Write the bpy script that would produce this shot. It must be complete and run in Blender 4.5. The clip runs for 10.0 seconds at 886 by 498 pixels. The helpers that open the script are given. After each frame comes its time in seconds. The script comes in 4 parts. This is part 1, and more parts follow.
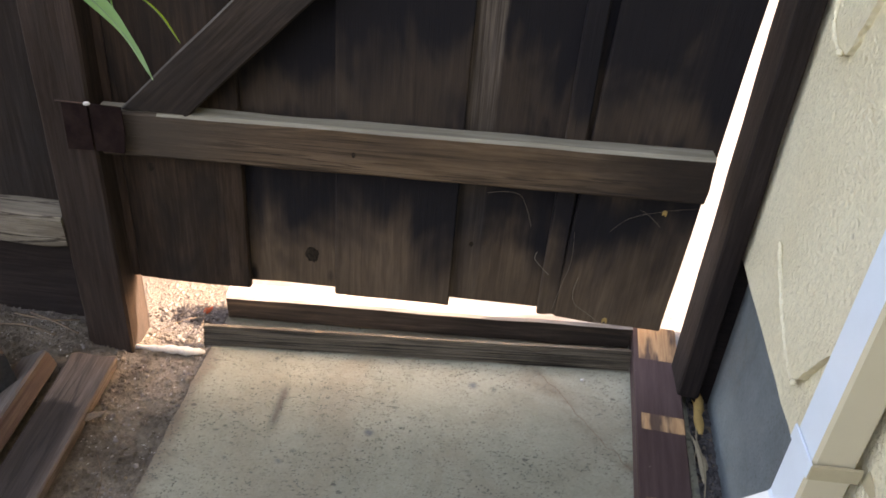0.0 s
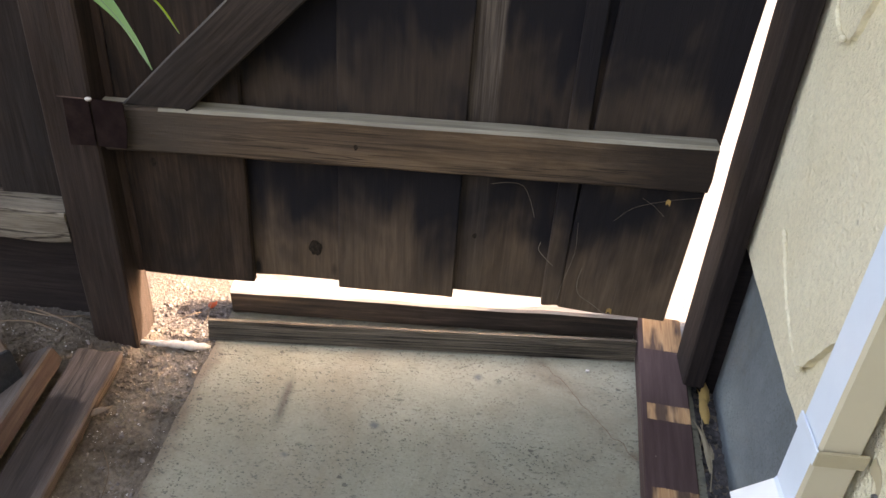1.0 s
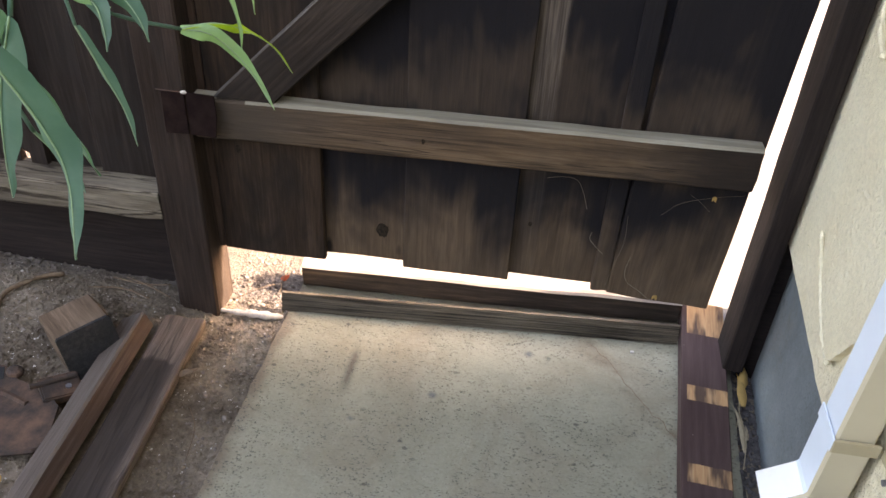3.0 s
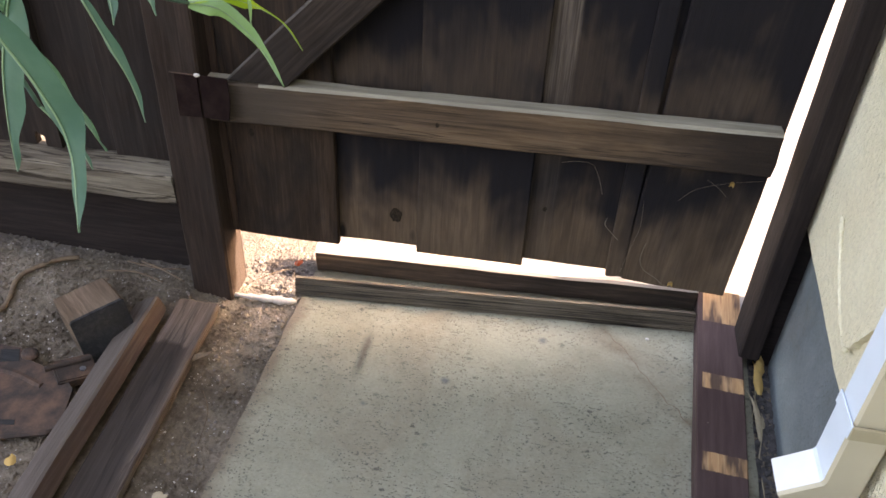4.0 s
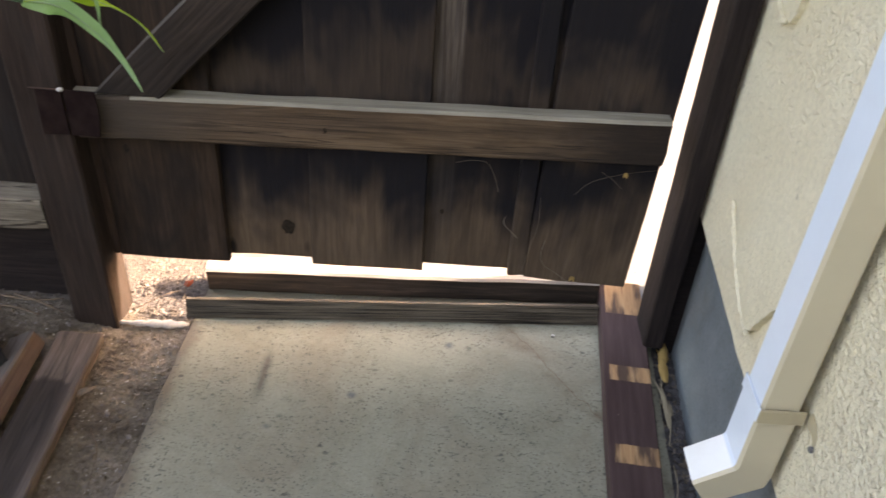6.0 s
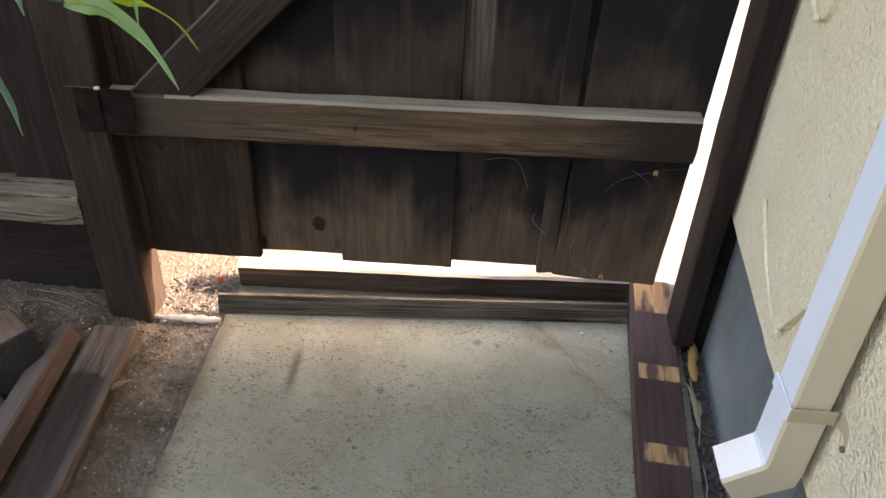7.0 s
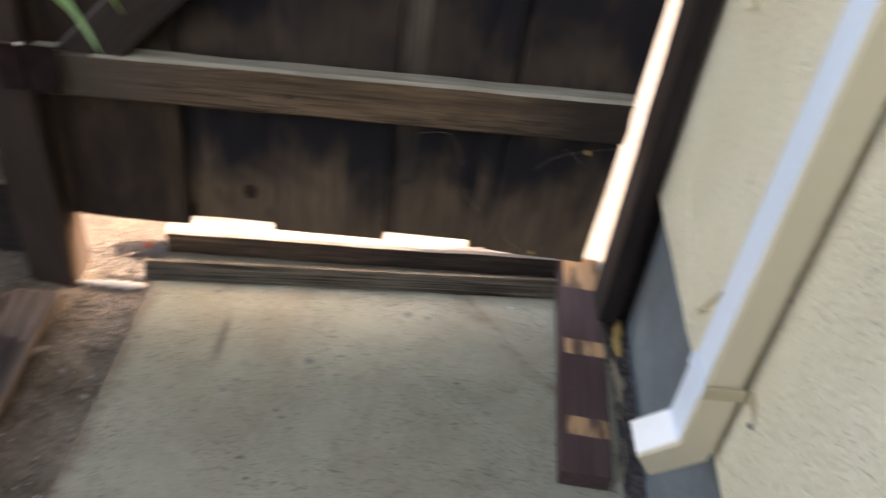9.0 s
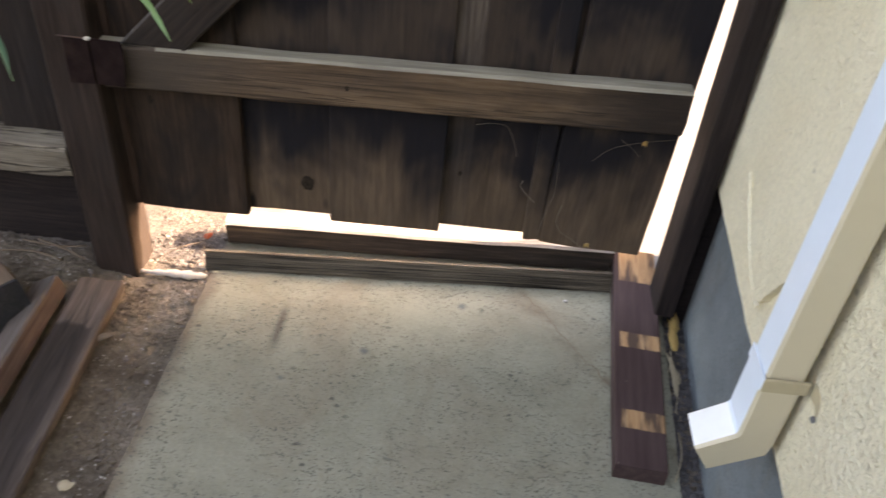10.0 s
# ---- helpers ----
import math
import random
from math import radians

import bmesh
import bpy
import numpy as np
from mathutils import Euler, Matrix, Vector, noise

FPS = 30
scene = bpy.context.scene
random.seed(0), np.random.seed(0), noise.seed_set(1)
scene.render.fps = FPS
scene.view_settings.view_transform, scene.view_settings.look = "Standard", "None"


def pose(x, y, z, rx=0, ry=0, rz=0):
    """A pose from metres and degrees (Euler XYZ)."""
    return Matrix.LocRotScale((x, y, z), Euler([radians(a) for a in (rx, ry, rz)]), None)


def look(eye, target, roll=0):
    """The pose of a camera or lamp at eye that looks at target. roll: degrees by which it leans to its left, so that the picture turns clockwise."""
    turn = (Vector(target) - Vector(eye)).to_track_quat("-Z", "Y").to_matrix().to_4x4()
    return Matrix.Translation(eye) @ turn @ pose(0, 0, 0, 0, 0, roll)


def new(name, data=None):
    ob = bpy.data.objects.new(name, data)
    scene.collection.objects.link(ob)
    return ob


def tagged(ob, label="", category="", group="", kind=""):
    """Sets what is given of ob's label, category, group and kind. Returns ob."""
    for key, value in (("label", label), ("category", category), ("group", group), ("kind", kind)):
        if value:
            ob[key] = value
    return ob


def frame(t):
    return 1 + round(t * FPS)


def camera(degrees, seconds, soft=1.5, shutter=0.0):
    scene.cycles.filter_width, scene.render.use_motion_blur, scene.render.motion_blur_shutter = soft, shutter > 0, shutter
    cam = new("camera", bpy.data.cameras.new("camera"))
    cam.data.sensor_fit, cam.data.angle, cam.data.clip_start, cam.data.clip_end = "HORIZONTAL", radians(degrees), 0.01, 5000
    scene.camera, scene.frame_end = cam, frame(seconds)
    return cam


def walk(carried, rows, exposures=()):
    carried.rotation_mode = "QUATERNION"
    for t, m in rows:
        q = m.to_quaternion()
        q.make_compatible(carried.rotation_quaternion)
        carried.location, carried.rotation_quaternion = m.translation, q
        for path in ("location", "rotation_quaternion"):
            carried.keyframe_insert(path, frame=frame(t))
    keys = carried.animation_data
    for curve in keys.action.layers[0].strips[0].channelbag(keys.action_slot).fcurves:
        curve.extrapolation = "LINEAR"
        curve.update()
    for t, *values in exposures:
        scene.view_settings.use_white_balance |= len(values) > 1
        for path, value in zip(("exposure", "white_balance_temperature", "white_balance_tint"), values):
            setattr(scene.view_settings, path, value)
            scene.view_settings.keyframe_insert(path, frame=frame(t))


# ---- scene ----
cam = camera(55.6, 10.0, 1.5, 0.9)
PATH = [
    (0, (0.579, -1.24, 1.132), (0.521, 0.417, 0.013), 4.9),
    (0.5, (0.581, -1.24, 1.129), (0.507, 0.405, -0.006), 4.1),
    (1, (0.581, -1.241, 1.127), (0.514, 0.408, -0.003), 4.1),
    (1.5, (0.579, -1.245, 1.131), (0.472, 0.394, -0.01), 2.8),
    (1.7, (0.588, -1.249, 1.146), (0.436, 0.407, 0.036), 2.1),
    (1.9, (0.597, -1.258, 1.172), (0.499, 0.347, -0.016), 4.5),
    (2, (0.589, -1.285, 1.237), (0.511, 0.35, 0.087), 6.2),
    (2.1, (0.591, -1.301, 1.24), (0.488, 0.369, 0.145), 5.6),
    (2.2, (0.591, -1.306, 1.253), (0.424, 0.331, 0.117), 3.4),
    (2.3, (0.559, -1.335, 1.248), (0.446, 0.311, 0.118), 5.6),
    (2.4, (0.584, -1.315, 1.244), (0.525, 0.33, 0.108), 6.9),
    (2.5, (0.59, -1.303, 1.229), (0.486, 0.314, 0.056), 5.5),
    (2.6, (0.586, -1.313, 1.221), (0.406, 0.276, 0.02), 3.7),
    (2.7, (0.569, -1.318, 1.225), (0.391, 0.268, 0.02), 3.4),
    (3.8, (0.572, -1.317, 1.218), (0.385, 0.277, 0.024), 3.7),
    (4, (0.573, -1.314, 1.213), (0.361, 0.253, -0.013), 2.9),
    (4.5, (0.568, -1.31, 1.203), (0.366, 0.259, -0.021), 2.6),
    (5, (0.575, -1.281, 1.183), (0.554, 0.325, -0.009), 4.1),
    (5.5, (0.568, -1.271, 1.18), (0.671, 0.341, 0.0), 6.0),
    (6, (0.577, -1.275, 1.185), (0.595, 0.323, -0.018), 4.2),
    (7.5, (0.576, -1.282, 1.188), (0.516, 0.307, -0.025), 3.2),
    (8, (0.575, -1.282, 1.185), (0.508, 0.302, -0.034), 3.8),
    (8.5, (0.587, -1.276, 1.192), (0.757, 0.307, -0.019), 10.6),
    (8.967, (0.585, -1.281, 1.196), (0.708, 0.273, -0.06), 8.2),
    (9, (0.585, -1.281, 1.196), (0.69, 0.273, -0.059), 8.1),
    (9.033, (0.585, -1.281, 1.196), (0.674, 0.272, -0.059), 8.0),
    (9.5, (0.585, -1.284, 1.189), (0.64, 0.268, -0.072), 7.3),
    (10, (0.58, -1.291, 1.19), (0.564, 0.252, -0.081), 5.6),
]
walk(cam, [(t, look(eye, target, roll)) for t, eye, target, roll in PATH], [(0.0, 3.67, 8800, 25), (2.5, 3.82, 8800, 25), (4.0, 3.87, 8700, 25), (4.5, 3.93, 8700, 25), (5.0, 3.81, 8700, 25), (5.5, 3.60, 8800, 25), (6.0, 3.62, 8900, 25), (7.5, 3.54, 9000, 25), (8.5, 3.60, 9000, 25), (9.0, 3.52, 9000, 25), (9.5, 3.70, 9000, 25), (10.0, 3.70, 9000, 25)])

# ---- light: clear sky over a narrow side yard, sun coming over the house and lighting the ground outside the gate
SUN_UP, SUN_ROUND = radians(27), radians(13)
world = bpy.data.worlds.new("world")
scene.world = world
world.use_nodes = True
wn = world.node_tree
sky = wn.nodes.new("ShaderNodeTexSky")
sky.sky_type, sky.sun_disc = "NISHITA", False
sky.sun_elevation, sky.sun_rotation = SUN_UP, radians(90) - SUN_ROUND
sky.air_density, sky.dust_density, sky.ozone_density = 1.0, 3.0, 0.6
wn.links.new(sky.outputs[0], wn.nodes["Background"].inputs[0])
wn.nodes["Background"].inputs[1].default_value = 0.15
sun_data = bpy.data.lights.new("sun", "SUN")
sun_data.energy, sun_data.angle, sun_data.color = 2.3, radians(0.5), (1.0, 0.985, 0.955)
sun = new("sun", sun_data)
SUN_TO = Vector((math.cos(SUN_UP) * math.cos(SUN_ROUND), math.cos(SUN_UP) * math.sin(SUN_ROUND), math.sin(SUN_UP)))
sun.matrix_world = look(SUN_TO * 20, (0, 0, 0))


# ---- materials
class Mat:
    """A small node builder round one principled material."""

    def __init__(self, name, rough=0.8, metal=0.0, spec=0.3):
        self.m = bpy.data.materials.new(name)
        self.m.use_nodes = True
        self.t = self.m.node_tree
        self.b = self.t.nodes["Principled BSDF"]
        self.b.inputs["Roughness"].default_value = rough
        self.b.inputs["Metallic"].default_value = metal
        self.b.inputs["Specular IOR Level"].default_value = spec
        self.co = self.t.nodes.new("ShaderNodeTexCoord")
        self.vec = self.co.outputs["Object"]

    def node(self, kind, **sets):
        n = self.t.nodes.new(kind)
        for k, v in sets.items():
            n.inputs[k].default_value = v
        return n

    def link(self, a, b):
        self.t.links.new(a, b)

    def shift(self):
        """Offsets the pattern from object to object."""
        info = self.t.nodes.new("ShaderNodeObjectInfo")
        mul = self.math("MULTIPLY", info.outputs["Random"], 37.0)
        add = self.t.nodes.new("ShaderNodeVectorMath")
        self.link(self.vec, add.inputs[0])
        self.link(mul, add.inputs[1])
        self.rand = info.outputs["Random"]
        self.free = add.outputs[0]
        return self

    def math(self, op, a, b=0.0, clamp=False):
        n = self.t.nodes.new("ShaderNodeMath")
        n.operation, n.use_clamp = op, clamp
        for i, v in enumerate((a, b)):
            if isinstance(v, (int, float)):
                n.inputs[i].default_value = v
            else:
                self.link(v, n.inputs[i])
        return n.outputs[0]

    def noise(self, scale=(1, 1, 1), size=5.0, detail=4.0, rough=0.6, dist=0.0, vec=None):
        mp = self.t.nodes.new("ShaderNodeMapping")
        mp.inputs["Scale"].default_value = scale
        self.link(vec or self.vec, mp.inputs[0])
        n = self.node("ShaderNodeTexNoise", Scale=size, Detail=detail, Roughness=rough, Distortion=dist)
        self.link(mp.outputs[0], n.inputs["Vector"])
        return n.outputs[0]

    def voronoi(self, size, scale=(1, 1, 1), feature="F1", vec=None):
        mp = self.t.nodes.new("ShaderNodeMapping")
        mp.inputs["Scale"].default_value = scale
        self.link(vec or self.vec, mp.inputs[0])
        n = self.node("ShaderNodeTexVoronoi", Scale=size)
        n.feature = feature
        self.link(mp.outputs[0], n.inputs["Vector"])
        return n.outputs[0]

    def ramp(self, fac, stops):
        n = self.t.nodes.new("ShaderNodeValToRGB")
        el = n.color_ramp.elements
        while len(el) < len(stops):
            el.new(0.5)
        for e, (p, c) in zip(el, stops):
            e.position = p
            e.color = (*c, 1) if isinstance(c, tuple) else (c, c, c, 1)
        self.link(fac, n.inputs[0])
        return n.outputs[0]

    def mix(self, fac, a, b, mode="MIX"):
        n = self.t.nodes.new("ShaderNodeMix")
        n.data_type, n.blend_type = "RGBA", mode
        for s, v in ((0, fac), (6, a), (7, b)):
            if isinstance(v, tuple):
                n.inputs[s].default_value = (*v, 1)
            elif isinstance(v, (int, float)):
                n.inputs[s].default_value = v
            else:
                self.link(v, n.inputs[s])
        return n.outputs[2]

    def axis(self, which):
        n = self.t.nodes.new("ShaderNodeSeparateXYZ")
        self.link(self.vec, n.inputs[0])
        return n.outputs[which]

    def band(self, value, lo, hi, soft):
        """1 between lo and hi, with soft ends."""
        out = []
        for edge, flip in ((lo, 1), (hi, -1)):
            n = self.t.nodes.new("ShaderNodeMapRange")
            n.interpolation_type = "SMOOTHSTEP"
            self.link(value, n.inputs[0])
            n.inputs[1].default_value, n.inputs[2].default_value = edge - soft * flip, edge + soft * flip
            out.append(n.outputs[0])
        return self.math("MULTIPLY", *out)

    def bump(self, height, strength=0.5, dist=0.002, before=None):
        n = self.node("ShaderNodeBump", Strength=strength, Distance=dist)
        self.link(height, n.inputs["Height"])
        if before:
            self.link(before, n.inputs["Normal"])
        self.link(n.outputs[0], self.b.inputs["Normal"])
        return n.outputs[0]

    def color(self, c):
        if isinstance(c, tuple):
            self.b.inputs["Base Color"].default_value = (*c, 1)
        else:
            self.link(c, self.b.inputs["Base Color"])
        return self


def wood(name, dark, mid, light, grain=1.0, stain=0.5, stain_color=(0.02, 0.017, 0.015), rough=0.85, extra=None, relief=0.0015, spread=0.18, fibres=0.34):
    """Sawn wood whose grain runs along the object's x."""
    m = Mat(name, rough, 0, 0.12).shift()
    warp = m.noise((1.5, 6, 6), 2.0, 2, 0.5, 0, m.free)
    fine = m.noise((1.3, 24, 24), 6.0 * grain, 6, 0.65, 0.5, m.free)
    fibre = m.noise((0.9, 70, 70), 12.0 * grain, 3, 0.6, 0.2, m.free)
    f = m.math("ADD", m.math("MULTIPLY", fine, 0.65), m.math("MULTIPLY", warp, 0.35))
    col = m.ramp(f, [(0.5 - spread, dark), (0.5, mid), (0.5 + spread, light)])
    col = m.mix(fibres, col, m.ramp(fibre, [(0.34, 0.5), (0.6, 1.0)]), "MULTIPLY")
    blot = m.ramp(m.noise((2.0, 5, 5), 2.2, 5, 0.6, 0.5, m.free), [(0.42, 0.0), (0.66, 1.0)])
    col = m.mix(m.math("MULTIPLY", blot, stain), col, stain_color)
    if extra:
        col = extra(m, col)
    m.color(col)
    h = m.math("ADD", m.math("MULTIPLY", fine, 0.7), m.math("MULTIPLY", fibre, 0.6))
    m.bump(h, 0.8, relief)
    return m.m


def mould_and_shade(m, col):
    """Black mould and water streaks, in uneven tongues along the boards, and the rail's shade painted in below it, with
    a knot here and there.
    """
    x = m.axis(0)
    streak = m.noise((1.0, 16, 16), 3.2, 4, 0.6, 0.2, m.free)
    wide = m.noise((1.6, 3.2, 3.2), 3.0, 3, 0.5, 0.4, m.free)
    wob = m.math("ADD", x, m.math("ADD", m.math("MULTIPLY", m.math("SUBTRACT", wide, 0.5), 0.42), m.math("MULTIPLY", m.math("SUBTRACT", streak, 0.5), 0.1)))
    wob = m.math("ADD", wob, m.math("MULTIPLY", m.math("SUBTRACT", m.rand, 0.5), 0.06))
    # low darkens the boards under the rail, its contact shade put into the colour
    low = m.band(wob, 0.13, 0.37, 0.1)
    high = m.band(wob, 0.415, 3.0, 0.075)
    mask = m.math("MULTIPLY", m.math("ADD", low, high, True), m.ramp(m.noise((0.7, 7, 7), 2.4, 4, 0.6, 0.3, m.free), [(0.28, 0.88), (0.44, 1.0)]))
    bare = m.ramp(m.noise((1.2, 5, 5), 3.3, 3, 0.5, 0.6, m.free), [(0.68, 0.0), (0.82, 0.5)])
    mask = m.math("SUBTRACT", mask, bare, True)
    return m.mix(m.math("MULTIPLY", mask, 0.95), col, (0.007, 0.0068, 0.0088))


def knots(m, col):
    d = m.voronoi(3.1, (1.0, 2.6, 0.0), vec=m.free)
    return m.mix(m.ramp(d, [(0.03, 1.0), (0.075, 0.0)]), col, (0.018, 0.013, 0.01))


def rail_dark(m, col):
    """Black weathering towards the closing end, in a ragged patch."""
    x = m.axis(0)
    wob = m.math("ADD", x, m.math("MULTIPLY", m.math("SUBTRACT", m.noise((3, 12, 12), 2.0, 4, 0.6), 0.5), 0.3))
    end = m.band(wob, 0.78, 3.0, 0.14)
    col = m.mix(m.math("MULTIPLY", m.band(wob, -1.0, 0.24, 0.14), 0.7), col, (0.042, 0.035, 0.028))
    split = m.ramp(m.noise((0.55, 26, 26), 3.4, 3, 0.5, 0.3), [(0.47, 0.0), (0.495, 1.0), (0.505, 1.0), (0.53, 0.0)])
    split = m.math("MULTIPLY", split, m.ramp(m.noise((2, 8, 8), 2.0, 2, 0.5), [(0.45, 0.0), (0.6, 0.85)]))
    col = m.mix(split, col, (0.02, 0.014, 0.01))
    return m.mix(m.math("MULTIPLY", end, 0.88), col, (0.014, 0.011, 0.01))


M_BOARD = wood("gate_board", (0.042, 0.0265, 0.016), (0.1, 0.066, 0.041), (0.165, 0.114, 0.075), 0.8, 0.3, spread=0.3, fibres=0.2, extra=lambda m, c: mould_and_shade(m, knots(m, c)))


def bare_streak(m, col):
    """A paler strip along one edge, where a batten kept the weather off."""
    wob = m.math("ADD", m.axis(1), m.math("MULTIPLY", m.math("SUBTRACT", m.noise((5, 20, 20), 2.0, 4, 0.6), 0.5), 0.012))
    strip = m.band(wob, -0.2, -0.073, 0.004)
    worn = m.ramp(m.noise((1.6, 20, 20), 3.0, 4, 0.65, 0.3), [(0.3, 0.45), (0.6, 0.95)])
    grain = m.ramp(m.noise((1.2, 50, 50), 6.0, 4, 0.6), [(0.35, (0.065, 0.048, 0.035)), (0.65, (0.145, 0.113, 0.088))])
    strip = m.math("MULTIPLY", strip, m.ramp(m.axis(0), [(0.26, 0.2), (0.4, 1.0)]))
    return m.mix(m.math("MULTIPLY", strip, worn), mould_and_shade(m, col), grain)


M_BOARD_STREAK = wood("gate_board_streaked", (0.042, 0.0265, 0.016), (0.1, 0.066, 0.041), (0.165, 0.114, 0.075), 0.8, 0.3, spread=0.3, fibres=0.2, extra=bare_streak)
M_BOARD_LEFT = wood("gate_board_hinge_side", (0.016, 0.0095, 0.006), (0.04, 0.0245, 0.0155), (0.072, 0.046, 0.03), 1.0, 0.75, (0.012, 0.01, 0.009), extra=knots)
M_BOARD_RED = wood("gate_board_reddish", (0.024, 0.0135, 0.009), (0.054, 0.032, 0.0215), (0.092, 0.058, 0.04), 1.0, 0.45, extra=knots)
M_FENCE = wood("fence_board", (0.010, 0.0068, 0.0053), (0.0215, 0.015, 0.0115), (0.04, 0.0285, 0.022), 0.8, 0.6, extra=knots)
M_RAIL = wood("rail_wood", (0.045, 0.028, 0.016), (0.122, 0.076, 0.043), (0.225, 0.149, 0.092), 0.9, 0.5, (0.05, 0.034, 0.024), extra=rail_dark, relief=0.003, spread=0.24, fibres=0.45)
M_DUSTY = wood("dusty_wood", (0.14, 0.123, 0.09), (0.22, 0.195, 0.143), (0.3, 0.27, 0.205), 0.9, 0.4, (0.15, 0.125, 0.095))
def grey_split(m, col):
    split = m.ramp(m.noise((0.8, 9, 9), 4.0, 4, 0.6, 0.5), [(0.46, 0.0), (0.49, 1.0), (0.51, 1.0), (0.54, 0.0)])
    return m.mix(m.math("MULTIPLY", split, 0.85), col, (0.025, 0.018, 0.012))


M_GREY = wood("weathered_wood", (0.068, 0.054, 0.038), (0.152, 0.124, 0.088), (0.275, 0.233, 0.173), 0.8, 0.55, (0.06, 0.048, 0.036), extra=grey_split, relief=0.006)
# paler brace edge: dust plus the light falling on it, in colour
M_BRACE_LIT_TOP = wood("brace_lit_upper_edge", (0.05, 0.041, 0.034), (0.09, 0.076, 0.063), (0.135, 0.115, 0.097), 0.9, 0.4)
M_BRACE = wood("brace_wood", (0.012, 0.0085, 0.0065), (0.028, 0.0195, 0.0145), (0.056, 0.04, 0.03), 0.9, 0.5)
M_POST = wood("post_wood", (0.0155, 0.0098, 0.007), (0.033, 0.0212, 0.0155), (0.06, 0.04, 0.0295), 0.8, 0.45, (0.028, 0.022, 0.018))
M_JAMB = wood("jamb_wood", (0.010, 0.007, 0.0062), (0.0195, 0.0138, 0.012), (0.035, 0.0255, 0.0215), 1.0, 0.4)
def shaded_grain(m, col):
    """Soft wood weathered away between hard ridges, in long even lines, the grooves' shade painted dark."""
    lines = m.noise((0.012, 0.0, 1.0), 300.0, 1, 0.4)
    groove = m.ramp(lines, [(0.36, 1.0), (0.54, 0.0)])
    fade = m.ramp(m.noise((5, 3, 9), 2.0, 3, 0.6), [(0.3, 0.45), (0.6, 0.95)])
    return m.mix(m.math("MULTIPLY", groove, fade), col, (0.016, 0.013, 0.01))


M_PLANK = wood("plank_wood", (0.06, 0.047, 0.033), (0.135, 0.108, 0.076), (0.25, 0.2, 0.14), 0.7, 0.45, (0.045, 0.036, 0.027), extra=shaded_grain, relief=0.006)
# pale wood for the beam's top, sunlight worked into the colour
M_BEAM_SUNLIT = wood("beam_sunlit_top", (0.28, 0.23, 0.19), (0.42, 0.36, 0.3), (0.55, 0.49, 0.42), 0.9, 0.25, (0.2, 0.15, 0.12))
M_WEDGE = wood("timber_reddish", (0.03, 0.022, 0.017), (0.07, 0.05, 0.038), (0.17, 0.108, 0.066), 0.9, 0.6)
def scrap_stain(m, col):
    """A long dark damp patch that leaves one end bare and the edge worn."""
    wob = m.math("ADD", m.axis(0), m.math("MULTIPLY", m.math("SUBTRACT", m.noise((6, 20, 20), 2.0, 4, 0.6), 0.5), 0.05))
    wet = m.band(wob, 0.13, 0.62, 0.008)
    edge = m.band(m.axis(1), -0.06, 0.026, 0.006)
    return m.mix(m.math("MULTIPLY", m.math("MULTIPLY", wet, edge), 0.8), col, (0.026, 0.021, 0.018))


def scrap_split(m, col):
    """Long drying splits over the water stain."""
    col = scrap_stain(m, col)
    split = m.ramp(m.noise((0.6, 12, 12), 3.0, 3, 0.5, 0.4), [(0.475, 0.0), (0.495, 1.0), (0.505, 1.0), (0.525, 0.0)])
    return m.mix(m.math("MULTIPLY", split, 0.45), col, (0.02, 0.016, 0.013))


M_SCRAP = wood("scrap_wood", (0.05, 0.037, 0.029), (0.105, 0.08, 0.064), (0.19, 0.148, 0.12), 0.9, 0.35, (0.04, 0.032, 0.027), extra=scrap_split)
M_SCRAP_RED = wood("scrap_painted", (0.036, 0.024, 0.0195), (0.066, 0.044, 0.036), (0.105, 0.076, 0.063), 0.8, 0.35)
M_SCRAP_DUST = wood("scrap_dusty_face", (0.06, 0.045, 0.036), (0.1, 0.079, 0.064), (0.145, 0.12, 0.099), 0.8, 0.35, (0.06, 0.045, 0.035))
M_CHAR = wood("black_end", (0.014, 0.014, 0.014), (0.024, 0.024, 0.024), (0.045, 0.043, 0.041), 0.8, 0.2)
M_BLOCK = wood("block_wood", (0.06, 0.04, 0.026), (0.13, 0.086, 0.055), (0.22, 0.15, 0.1), 0.9, 0.35, (0.07, 0.05, 0.035))


def bar_paint(m, col):
    """Brown paint with bare strips where cross pieces used to sit."""
    x = m.axis(0)
    wob = m.math("ADD", x, m.math("MULTIPLY", m.math("SUBTRACT", m.noise((3, 30, 30), 4.0, 4, 0.7), 0.5), 0.006))
    y = m.axis(1)
    mask = m.math("ADD", m.math("ADD", m.band(wob, 0.082, 0.124, 0.0012), m.band(wob, 0.282, 0.323, 0.0012)), m.band(wob, 0.478, 0.9, 0.0012), True)
    mask = m.math("MULTIPLY", mask, m.band(y, -0.2, 0.034, 0.001))
    soil = m.ramp(m.noise((3, 16, 16), 2.4, 3, 0.55), [(0.46, 0.0), (0.62, 0.9)])
    chips = m.ramp(m.noise((12, 16, 16), 7.0, 3, 0.6), [(0.71, 0.0), (0.74, 0.7)])
    paint = m.mix(m.ramp(m.noise((1, 14, 14), 5.0, 5, 0.6), [(0.3, 0.0), (0.7, 1.0)]), (0.05, 0.029, 0.026), (0.082, 0.052, 0.046))
    paint = m.mix(chips, paint, (0.22, 0.18, 0.15))
    bare = m.mix(soil, col, (0.055, 0.036, 0.03))
    return m.mix(mask, paint, bare)


